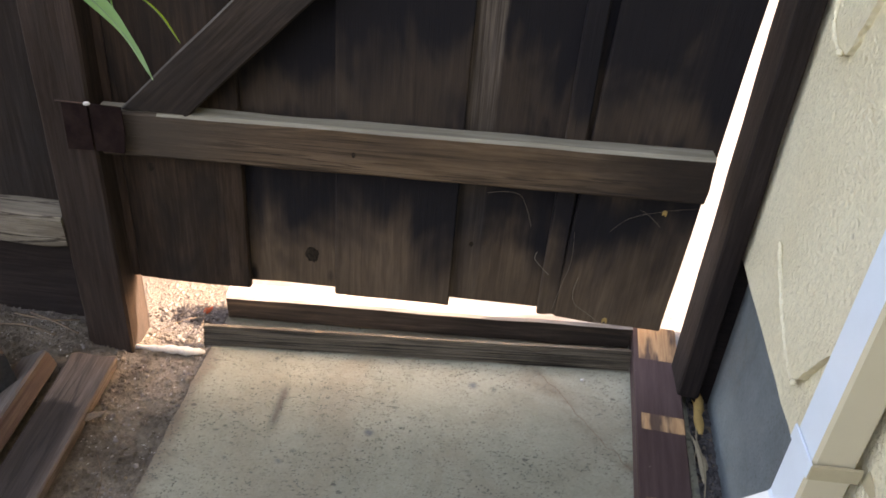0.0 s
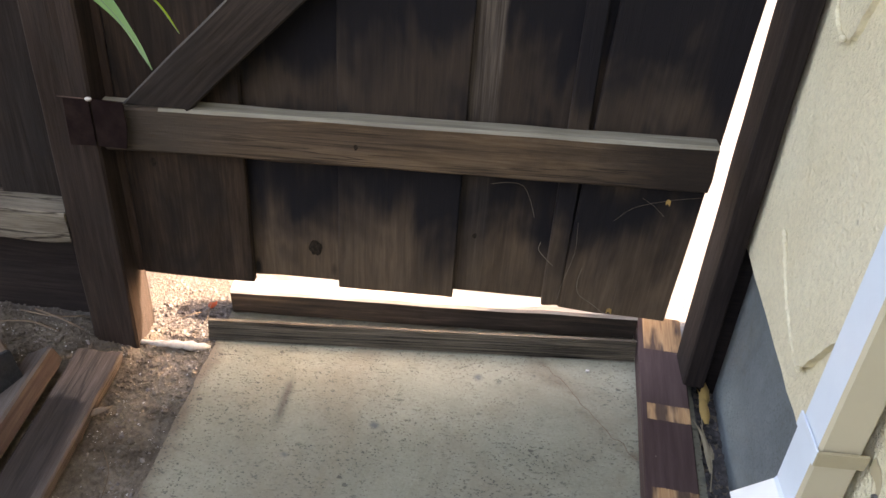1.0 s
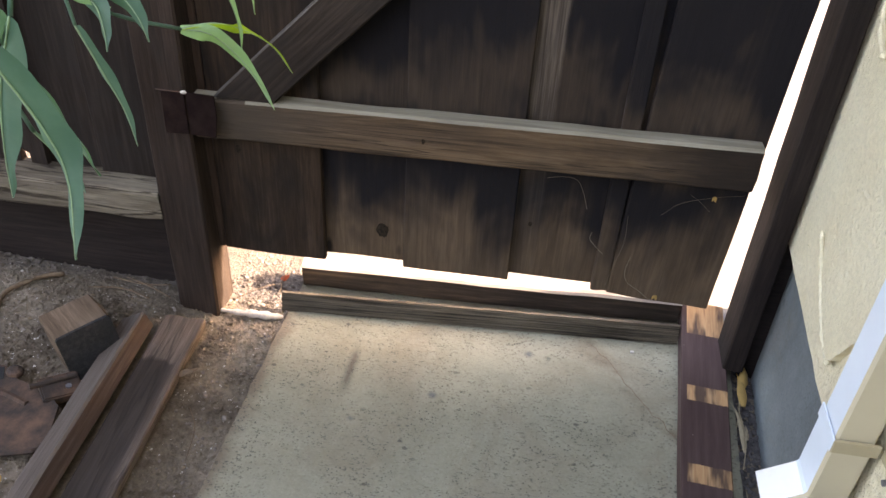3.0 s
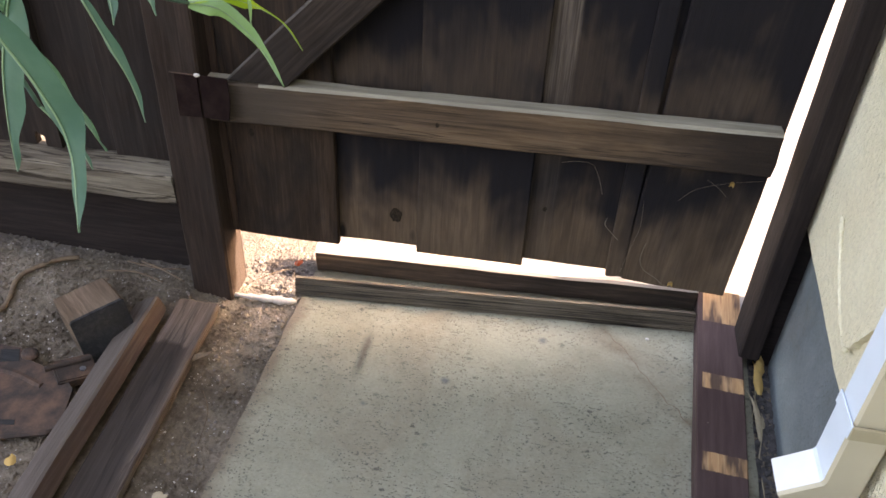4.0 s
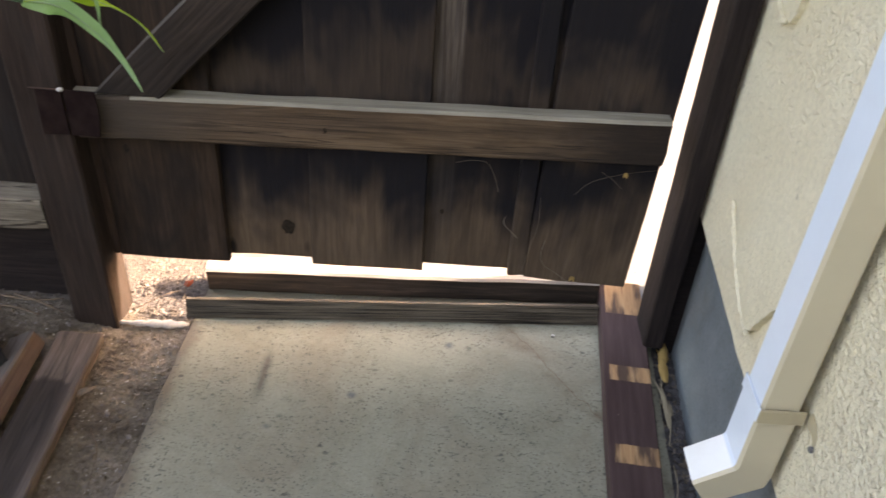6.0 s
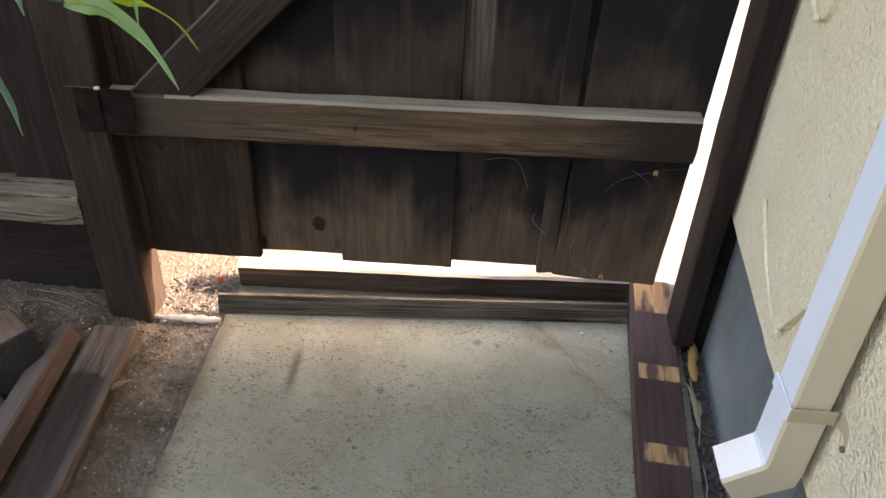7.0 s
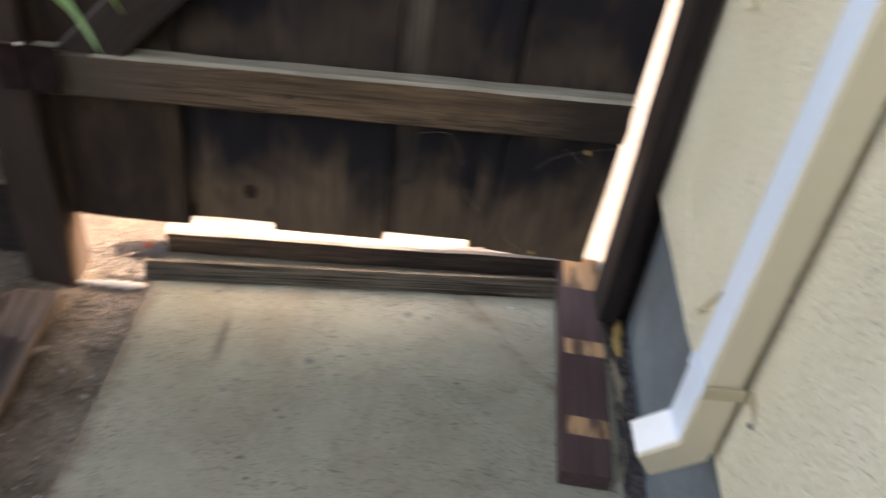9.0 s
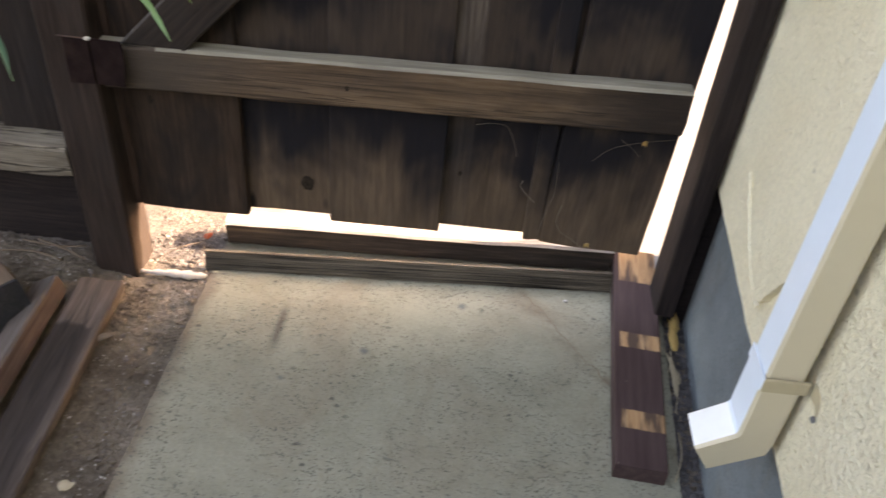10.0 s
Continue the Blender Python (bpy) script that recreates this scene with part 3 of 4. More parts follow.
def plaster_lip(points, r, proud=(0.009, 0.009)):
    """A narrow raised run of plaster on the wall, given in y and z."""
    last = len(points) - 1
    path = smooth_path([(wall_x(y, -proud[0] - (proud[1] - proud[0]) * k / last), y, z) for k, (y, z) in enumerate(points)], 30)
    radii = [r * (0.75 + 0.5 * noise.noise(Vector((p.y * 70, p.z * 70, 2)))) * (0.25 if i in (0, 30) else 1) for i, p in enumerate(path)]
    part("plaster_lip", tube(path, radii, 8), M_STUCCO, wall_house, "", smooth=True)


plaster_lip([(-0.158, 0.48), (-0.21, 0.455), (-0.27, 0.428), (-0.33, 0.412), (-0.378, 0.403), (-0.39, 0.408)], 0.0055, (0.007, 0.012))
plaster_lip([(-0.05, 0.86), (-0.064, 0.815), (-0.086, 0.784), (-0.12, 0.77), (-0.155, 0.766)], 0.005, (0.006, 0.012))
crack_bm = tube(smooth_path([(0.745, 0.03, 0.0), (0.761, 0.012, 0.0), (0.798, -0.036, 0.0), (0.815, -0.07, 0.0), (0.838, -0.1, 0.0), (0.866, -0.144, 0.0), (0.885, -0.16, 0.0), (0.905, -0.2, 0.0)], 40), 0.0009, 5)
for v in crack_bm.verts:
    d = noise.noise_vector(v.co * 60)
    v.co += Vector((d.x * 0.004, d.y * 0.004, 0))
    v.co.z *= 0.35
part("crack", crack_bm, M_TWIG, bpy.data.objects["pavement"], "hairline crack stained brown", Matrix.Translation((0, 0, 0.12)))


# ---- the gate
UP, RIGHT = (0, 0, 1), (1, 0, 0)
gate = thing("gate", "dark stained board-on-board wooden gate, closed, with black mould", "gate", Matrix.Translation((0, 0, 0.178)))


def gate_part(name, bm, material, at, label=""):
    return part(name, bm, material, gate, label, Matrix.Translation((0, 0, -0.178)) @ at)


def gate_board(x0, x1, y, seed, material=None, low=0.172, label=""):
    w = x1 - x0
    bm = timber(1.65, w, 0.017, 0.0025, 40, 0.0012, seed, 0, 0.006)
    return gate_part("board", bm, material or M_BOARD, axes(((x0 + x1) / 2, y, low - 0.008), UP, RIGHT), label)


gate_board(-0.03, 0.181, 0.0095, 1, M_BOARD_LEFT, 0.169, label="reddish brown board with a split edge")
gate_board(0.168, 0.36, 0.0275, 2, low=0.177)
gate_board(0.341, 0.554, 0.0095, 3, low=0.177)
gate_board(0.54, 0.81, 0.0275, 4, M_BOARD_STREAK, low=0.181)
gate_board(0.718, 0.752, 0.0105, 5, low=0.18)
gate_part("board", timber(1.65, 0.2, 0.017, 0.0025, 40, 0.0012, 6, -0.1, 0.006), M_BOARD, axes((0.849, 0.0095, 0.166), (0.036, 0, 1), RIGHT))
# narrow strip left of the first board, split off along the grain
gate_board(-0.062, -0.032, 0.0105, 7, M_BOARD_RED, low=0.17)
# stile along the closing edge
gate_part("stile", timber(1.1, 0.03, 0.03, 0.003, 24, 0.001, 8), M_JAMB, axes((0.95, 0.036, 0.42), (0.012, 0, 1), RIGHT))
def rail_mesh():
    """The rail, its upper face grey with dust."""
    bm = timber(0.996, 0.084, 0.037, 0.005, 60, 0.0022, 11, 0, 0.003)
    for f in bm.faces:
        if f.calc_center_median().y > 0.0385:
            f.material_index = 1
    return bm


gate_part("bottom_rail", rail_mesh(), [M_RAIL, M_DUSTY], axes((-0.042, -0.0188, 0.479), (1, 0, 0.0185), UP), "weathered grey-brown rail with raised grain")
BRACE_LEAN = radians(45.0)
brace_at = Vector((0.055, -0.0185, 0.524))
brace_along = Vector((math.cos(BRACE_LEAN), 0, math.sin(BRACE_LEAN)))


def brace_mesh():
    """The diagonal, cut level at its foot, its upper edge coloured as dusty and lit."""
    bm = timber(1.3, 0.08, 0.034, 0.003, 40, 0.0016, 12)
    cut = 1 / math.tan(BRACE_LEAN)
    for v in bm.verts:
        if v.co.x < 0.02:
            v.co.x -= v.co.y * cut
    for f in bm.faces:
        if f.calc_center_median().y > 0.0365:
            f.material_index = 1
    return bm


gate_part("brace", brace_mesh(), [M_BRACE, M_BRACE_LIT_TOP], axes(brace_at, brace_along, UP), "dark diagonal brace")
gate_part("hinge_plate", extrude_polygon([(-0.09, 0.0), (-0.047, 0.002), (-0.0465, 0.082), (-0.088, 0.084)], 0.003), M_PLATE, axes((0.0, -0.0525, 0.452), RIGHT, UP), "dark red painted steel hinge plate")
gate_part("hinge_leaf", extrude_polygon([(-0.044, 0.001), (0.003, 0.0), (0.009, 0.04), (0.008, 0.083), (-0.0435, 0.084)], 0.003), M_PLATE, axes((0.0, -0.0508, 0.452), RIGHT, UP), "dark red painted steel hinge leaf")
gate_part("hinge_pin", tube([(-0.098, -0.054, 0.537), (-0.045, -0.053, 0.536)], 0.001), M_RUST, Matrix.Identity(4), "thin rusty hinge pin")
bm = bmesh.new()
bmesh.ops.create_uvsphere(bm, u_segments=10, v_segments=7, radius=0.0042)
gate_part("pin_head", bm, M_PALE, Matrix.Translation((-0.046, -0.055, 0.537)) @ Matrix.Diagonal((1.4, 1, 0.8, 1)))

# ---- post, jamb, fence
tagged(part("gate_post", timber(1.95, 0.087, 0.087, 0.004, 50, 0.0016, 21), M_POST, None, "", axes((-0.0875, -0.0065, -0.06), (0.0, 0, 1), RIGHT)), "weathered brown square timber post set in dirt", "post")
tagged(part("gate_jamb", timber(2.0, 0.04, 0.088, 0.003, 50, 0.0014, 22, 0, 0.003), M_JAMB, None, "", axes((1.027, 0.014, 0.035), (-0.003, 0, 1), RIGHT)), "dark brown wooden jamb fixed to the house wall", "post")

fence = thing("fence", "dark wooden board fence beside the gate post", "fence", Matrix.Translation((-0.5, 0.03, 0.0)))
x = -0.128
rnd = random.Random(4)
for k in range(54):
    w = rnd.choice((0.135, 0.14, 0.128))
    back = k % 2
    bm = timber(1.8, w + 0.012, 0.017, 0.0025, 30, 0.0016, 40 + k, 0, 0.008)
    if x - w < -0.43 < x:
        # a rotted notch in the foot of this board lets daylight through
        bm.free()
        h, n = w / 2 + 0.006, -0.43 - (x - w / 2)
        bm = extrude_polygon([(0, -h), (0, n - 0.009), (0.085, n - 0.009), (0.098, n - 0.003), (0.09, n + 0.002), (0.086, n + 0.012), (0, n + 0.012), (0, h), (1.8, h), (1.8, -h)], 0.017)
        bmesh.ops.translate(bm, verts=bm.verts, vec=(0, 0, -0.0085))
    part("board", bm, M_FENCE, fence, "", Matrix.Translation((0.5, -0.03, 0)) @ axes((x - w / 2, 0.012 + 0.018 * back, 0.245), (rnd.uniform(-0.006, 0.006), 0, 1), RIGHT))
    x -= w
part("kick_board", timber(1.5, 0.27, 0.022, 0.003, 30, 0.002, 61), M_JAMB, fence, "", Matrix.Translation((0.5, -0.03, 0)) @ axes((-1.63, 0.035, 0.12), RIGHT, UP))


def worn_rail():
    """The fence's bottom rail: a rounded, split length of grey wood."""
    bm = timber(1.514, 0.07, 0.078, 0.006, 110, 0.005, 62, 0, 0.004)
    for v in bm.verts:
        if v.co.y < 0 and v.co.z > 0:
            v.co.y += 0.008 * (0.5 + noise.noise(Vector((v.co.x * 6, 2, 0))))
    return bm


part("fence_rail", worn_rail(), M_GREY, fence, "pale weathered split fence rail", Matrix.Translation((0.5, -0.03, 0)) @ axes((-1.645, -0.016, 0.279), RIGHT, UP))
# added fence and walls out of sight, behind the camera, to the side and outside
# the rear wall's height is set to cut frontal light on the gate
tagged(part("wall_rear", box((3.2, 0.08, 1.5), 0.004, (0, 0, 0.75)), M_FENCE, None, "", Matrix.Translation((-0.75, -3.2, -0.03))), "unseen dark wall added to close the passage and cut frontal light", "wall", kind="structure")
# added outside to keep low sky light from coming in under the gate
tagged(part("wall_outside", box((14.0, 0.12, 4.5), 0.004, (0, 0, 2.25)), M_FENCE, None, "", Matrix.Translation((0.5, 6.5, -0.03))), "unseen dark wall added across the drive to block low light", "wall", kind="structure")
tagged(part("wall_side", box((0.05, 6.3, 1.8), 0.004, (0, 0, 0.9)), M_FENCE, None, "", Matrix.Translation((-7.5, -2.9, -0.03))), "plain dark board fence closing the yard", "fence", kind="structure")

# ---- loose timbers on the slab
def ridged_batten():
    """A batten a little deeper at one end, its faces furrowed along the grain."""
    bm = bmesh.new()
    rings = []
    for i in range(61):
        t = i / 60
        low = -0.0205
        h = 0.041 + 0.002 * t
        w = 0.0055
        prof = [(-w, low + h * k / 18) for k in range(19)] + [(w * (k / 5 * 2 - 1), low + h) for k in range(1, 5)] + [(w, low + h - h * k / 6) for k in range(7)]
        ring = []
        for k, (y, z) in enumerate(prof):
            furrow = 0.0032 * (k % 2) * (0.8 + noise.noise(Vector((t * 4, k * 3.1, 0)))) if k < 19 else 0
            d = noise.noise_vector(Vector((t * 14, k * 0.4, 9))) * 0.0008
            ring.append(bm.verts.new((0.856 * t + (0.002 * noise.noise(Vector((k, t, 4))) if i in (0, 60) else 0), y + furrow + d.y, z + d.z)))
        rings.append(ring)
    n = len(rings[0])
    for a, c in zip(rings, rings[1:]):
        for k in range(n):
            bm.faces.new((a[k], a[(k + 1) % n], c[(k + 1) % n], c[k]))
    bm.faces.new(rings[0][::-1])
    bm.faces.new(rings[-1])
    return bm


def beam_mesh():
    """A timber whose upper face has the sun's brightness put into its colour."""
    bm = timber(0.835, 0.05, 0.06, 0.005, 40, 0.0025, 71, 0, 0.003)
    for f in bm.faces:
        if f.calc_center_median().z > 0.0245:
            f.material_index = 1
    return bm


tagged(part("timber_beam", beam_mesh(), [M_WEDGE, M_BEAM_SUNLIT], None, "", axes((0.098, 0.116, 0.0315), (0.835, 0.04, 0.0), (-0.04, 0.835, 0))), "dark reddish timber lying on concrete under the gate", "timber")
tagged(part("wooden_batten", ridged_batten(), M_PLANK, None, "", axes((0.075, 0.0145, 0.0215), (0.848, 0.0585, 0.0), (-0.0585, 0.82, -0.22))), "grey weathered wooden batten lying on the slab", "timber")


def bar_mesh():
    bm = timber(0.585, 0.09, 0.036, 0.002, 30, 0.0006, 73)
    return bm


tagged(part("painted_board", bar_mesh(), M_BAR, None, "", axes((0.939, -0.412, 0.019), (0.047, 0.585, 0), (-1, 0.1, 0))), "brown painted board with bare orange wood strips", "timber")

# ---- scrap timber heap on the dirt
def batten_mesh():
    """A squared batten, painted on its side, its upper face grey and dusty."""
    bm = timber(0.8, 0.056, 0.04, 0.004, 30, 0.0018, 82, 0, 0.004)
    for f in bm.faces:
        if f.calc_center_median().z > 0.0165:
            f.material_index = 1
    return bm


tagged(part("scrap_plank", timber(0.78, 0.084, 0.024, 0.003, 30, 0.0015, 81, 0, 0.004), M_SCRAP, None, "", axes((-0.093, -0.103, 0.033), (0.02, -0.78, 0.0), (0.78, 0.0, -0.03))), "grey-brown scrap plank lying on the dirt", "plank")
tagged(part("scrap_plank", batten_mesh(), [M_SCRAP_RED, M_SCRAP_DUST], None, "", axes((-0.172, -0.148, 0.056), (0.016, -0.8, 0.0), (0.89, 0.0, 0.45))), "reddish brown scrap batten leaning on another", "plank")


def block_mesh():
    bm = timber(0.13, 0.104, 0.098, 0.004, 14, 0.0018, 83)
    for f in bm.faces:
        if f.calc_center_median().x > 0.12:
            f.material_index = 1
    return bm


tagged(part("wood_block", block_mesh(), [M_BLOCK, M_CHAR], None, "", axes((-0.3, -0.172, 0.046), (0.688, -0.66, 0.25), (0.4, 0.92, 0))), "short brown wood block with a black end", "block")


def rusty_bracket():
    """A bent plate with two slots and a raised rib."""
    top = thing("metal_bracket", "rusty brown steel bracket with slots, lying on the dirt", "bracket", pose(-0.3, -0.42, 0.05, 4, -3, 0))
    outer = [(-0.2, 0.1), (-0.1, 0.112), (-0.056, 0.108), (-0.03, 0.084), (0.055, 0.06), (0.09, 0.03), (0.106, -0.04), (0.09, -0.062), (0.01, -0.082), (-0.2, -0.12)]
    part("plate", extrude_polygon(outer, 0.005), M_RUST, top)
    # slots are thin black plates on top, drawn for the dark of the openings
    part("slot", extrude_polygon([(-0.092, 0.098), (-0.056, 0.104), (-0.042, 0.076), (-0.078, 0.07)], 0.001), M_CHAR, top, "black plate standing for the shade in an open slot", Matrix.Translation((0, 0, 0.0055)))
    part("slot", extrude_polygon([(-0.03, -0.056), (0.024, -0.05), (0.028, -0.06), (-0.026, -0.066)], 0.001), M_CHAR, top, "black plate standing for the shade in an open slot", Matrix.Translation((0, 0, 0.0055)))
    part("folded_lip", tube([(-0.2, -0.12, 0.0), (0.01, -0.083, 0.0), (0.09, -0.063, 0.001), (0.102, -0.05, 0.002)], 0.006, 6), M_RUST, top)
    part("rib", tube(smooth_path([(-0.2, 0.04, 0.004), (-0.06, 0.052, 0.004), (0.03, 0.028, 0.004)], 10), 0.006, 6), M_RUST, top)
    bm = bmesh.new()
    bmesh.ops.create_uvsphere(bm, u_segments=10, v_segments=6, radius=0.016)
    part("rust_lump", bm, M_RUST, top, "", Matrix.Translation((-0.03, 0.095, 0.006)) @ Matrix.Diagonal((1.1, 0.9, 0.7, 1)))
    return top


rusty_bracket()
latch = thing("metal_latch", "small rusty latch piece with a bolt", "latch", pose(-0.232, -0.345, 0.056, 8, 10, 42))
part("body", box((0.07, 0.055, 0.022), 0.003), M_RUST, latch)
part("bolt", tube([(-0.05, 0.01, 0.012), (0.03, 0.012, 0.014)], 0.005, 8), M_RUST, latch)
bm = bmesh.new()
bmesh.ops.create_cone(bm, cap_ends=True, segments=6, radius1=0.006, radius2=0.006, depth=0.005)
part("nut", bm, M_STEEL, latch, "worn pale nut", Matrix.Translation((0.012, -0.008, 0.011)))

tagged(part("twig", tube(smooth_path([(-0.52, -0.3, 0.046), (-0.466, -0.205, 0.045), (-0.487, -0.108, 0.046), (-0.44, -0.045, 0.048), (-0.4, -0.02, 0.044)], 18), 0.0055, 7), M_TWIG, smooth=True), "bent bare brown twig lying on dirt", "twig")
for pts in ([(-0.36, -0.04, 0.03), (-0.27, -0.03, 0.034), (-0.2, -0.045, 0.03)], [(-0.3, 0.0, 0.035), (-0.22, -0.02, 0.045), (-0.165, -0.005, 0.04)], [(-0.26, -0.01, 0.05), (-0.2, -0.03, 0.05), (-0.15, -0.045, 0.04)]):
    tagged(part("twig", tube(smooth_path(pts, 10), 0.0017, 5), M_TWIG, smooth=True), "thin dry twig on dirt below the fence", "twig")

# ---- downspout
spout = thing("downspout", "cream painted rectangular metal downspout with an elbow", "downspout", Matrix.LocRotScale((0.984, -0.578, 0.362), None, (0.93, 0.93, 0.93)))


def rect_pipe(points, w, d, along_y=True, bevel=0.004):
    """A rectangular pipe: stations of centre, and the direction of its width."""
    bm = bmesh.new()
    rings = []
    for (px, py, pz), (ux, uz), *wide in points:
        u = Vector((ux, 0, uz)).normalized() * w / 2 * (wide[0] if wide else 1)
        v = Vector((0, d / 2, 0))
        c = Vector((px, py, pz))
        ub, vb = u * (1 - 2 * bevel / w), v * (1 - 2 * bevel / d)
        ring = [c - u - vb, c - ub - v, c + ub - v, c + u - vb, c + u + vb, c + ub + v, c - ub + v, c - u + vb]
        rings.append([bm.verts.new(p) for p in ring])
    for a, b in zip(rings, rings[1:]):
        for k in range(8):
            f = bm.faces.new((a[k], a[(k + 1) % 8], b[(k + 1) % 8], b[k]))
            # the face on the open side takes the paler colour, as if skylit
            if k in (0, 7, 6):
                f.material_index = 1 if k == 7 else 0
    return bm


def solid(ob, t):
    s = ob.modifiers.new("thickness", "SOLIDIFY")
    s.thickness, s.offset = t, -1
    return ob


solid(part("pipe", rect_pipe([((0, 0, 0.085), (1, 0)), ((0, 0, 1.0), (1, 0)), ((0.002, -0.0, 2.3), (1, 0))], 0.05, 0.06), [M_SPOUT, M_SPOUT_SKYLIT, M_SPOUT_LIT_TOP], spout), 0.0015)
solid(part("elbow", rect_pipe([((0, 0, 0.115), (1, 0)), ((0, 0, 0.012), (0.94, -0.34), 1.06), ((-0.003, 0, -0.002), (0.82, -0.57), 1.2), ((-0.061, 0, -0.04), (0.55, -0.83))], 0.0535, 0.0635), [M_SPOUT, M_SPOUT_SKYLIT, M_SPOUT_LIT_TOP], spout), 0.0015)
# the outlet's upper face takes the white colour, as if lit from above
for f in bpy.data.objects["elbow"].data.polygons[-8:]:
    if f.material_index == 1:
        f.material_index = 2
strap = part("strap", box((0.058, 0.004, 0.022), 0.001, (0.001, -0.0345, 0.122)), M_STRAP, spout, "flat painted strap")
part("strap_side", box((0.0024, 0.0655, 0.022), 0.0005, (-0.0275, -0.002, 0.122)), M_SPOUT_SKYLIT, strap)
part("strap_tail", extrude_polygon([(0, 0.011), (0.018, 0.01), (0.03, 0.003), (0.036, -0.01), (0.037, -0.02), (0.029, -0.021), (0.026, -0.012), (0.019, -0.008), (0, -0.011)], 0.0022), M_STRAP, strap, "", axes((0.0372, -0.034, 0.122), (0, -1, 0), UP))
part("screw", tube([(0.037, -0.0665, 0.104), (0.031, -0.0668, 0.1035)], 0.0042, 8), M_STEEL, strap, "grey screw head")

# ---- plant hanging into the yard
plant = thing("shrub", "shrub branch with long narrow drooping green leaves", "shrub", Matrix.Translation((-0.12, -0.95, 0.0)))


def leaf_mesh(ctrl, width, n=14, face=(0.45, 0.75, -0.5)):
    """A long drooping blade, folded along its midrib."""
    path = smooth_path(ctrl, n)
    bm = bmesh.new()
    rows = []
    for i, p in enumerate(path):
        t = i / n
        d = (path[min(i + 1, n)] - path[max(i - 1, 0)]).normalized()
        side = d.cross(Vector(face)).normalized()
        up = side.cross(d)
        w = width * 0.62 * math.sin(math.pi * (0.04 + 0.96 * t) ** 0.72) ** 0.9 * (1 - 0.45 * t) + 0.0003
        wave = 0.04 * width * math.sin(t * 17 + ctrl[0][0] * 90)
        rows.append([bm.verts.new(p - side * w + up * (w * 0.35 + wave)), bm.verts.new(p - side * w * 0.5 + up * w * 0.14), bm.verts.new(p), bm.verts.new(p + side * w * 0.5 + up * w * 0.14), bm.verts.new(p + side * w + up * (w * 0.35 - wave))])
    for a, b in zip(rows, rows[1:]):
        for k in range(4):
            bm.faces.new((a[k], a[k + 1], b[k + 1], b[k]))
    return bm


HOME = Matrix.Translation((0.12, 0.95, 0.0))
LEAVES = [
    ([(0.303, -0.76, 0.973), (0.319, -0.745, 0.964), (0.334, -0.736, 0.946), (0.347, -0.731, 0.924), (0.359, -0.73, 0.898)], 0.0125, M_LEAF_LIGHT),
    ([(0.303, -0.76, 0.973), (0.317, -0.728, 0.966), (0.331, -0.701, 0.95), (0.344, -0.678, 0.928), (0.354, -0.662, 0.898)], 0.0085, M_LEAF_YELLOW),
    ([(0.311, -0.989, 1.062), (0.327, -0.98, 1.014), (0.335, -0.981, 0.983), (0.337, -0.995, 0.942)], 0.02, M_LEAF),
    ([(0.259, -0.823, 0.996), (0.266, -0.815, 0.962), (0.275, -0.81, 0.928), (0.278, -0.807, 0.897)], 0.01, M_LEAF),
    ([(0.288, -0.938, 1.011), (0.286, -0.913, 0.982), (0.286, -0.892, 0.946), (0.284, -0.873, 0.912)], 0.015, M_LEAF),
    ([(0.302, -0.946, 1.054), (0.285, -0.946, 1.011), (0.274, -0.943, 0.97), (0.266, -0.938, 0.934)], 0.02, M_LEAF),
    ([(0.284, -0.956, 1.062), (0.283, -0.937, 1.041), (0.279, -0.921, 1.019), (0.27, -0.915, 0.988)], 0.018, M_LEAF),
    ([(0.329, -0.769, 1.042), (0.333, -0.744, 1.002), (0.332, -0.721, 0.966), (0.325, -0.701, 0.93)], 0.012, M_LEAF_LIGHT),
    ([(0.346, -0.763, 1.038), (0.339, -0.725, 1.008), (0.332, -0.688, 0.978), (0.321, -0.653, 0.945)], 0.01, M_LEAF_LIGHT),
    ([(0.25, -0.816, 1.021), (0.259, -0.813, 1.014), (0.268, -0.81, 1.009), (0.278, -0.807, 1.004)], 0.01, M_LEAF_LIGHT),
    ([(0.271, -0.804, 1.021), (0.284, -0.801, 1.01), (0.294, -0.802, 0.996), (0.3, -0.805, 0.981)], 0.012, M_LEAF),
    ([(0.238, -0.865, 0.936), (0.243, -0.855, 0.914), (0.246, -0.846, 0.894), (0.248, -0.84, 0.872)], 0.012, M_LEAF),
    ([(0.262, -0.811, 1.014), (0.27, -0.811, 1.005), (0.274, -0.814, 0.991), (0.276, -0.819, 0.977)], 0.011, M_LEAF),
]
for ctrl, width, mat in LEAVES:
    blade = part("leaf", leaf_mesh(ctrl, width if mat is not M_LEAF else width * 1.4, 20), mat, plant, "", HOME, smooth=True)
    rib = [p + Vector((-0.0002, -0.0004, 0.0005)) for p in smooth_path(ctrl, 20)]
    part("midrib", tube(rib, [0.0007 * (1 - 0.75 * i / 20) for i in range(21)], 5), M_RIB, blade, "pale midrib", smooth=True)
# leaves overhead, never in view, added to shade the left side
rnd = random.Random(12)
shade_leaves_mesh = bpy.data.meshes.new("crown")
cv, cf = [], []
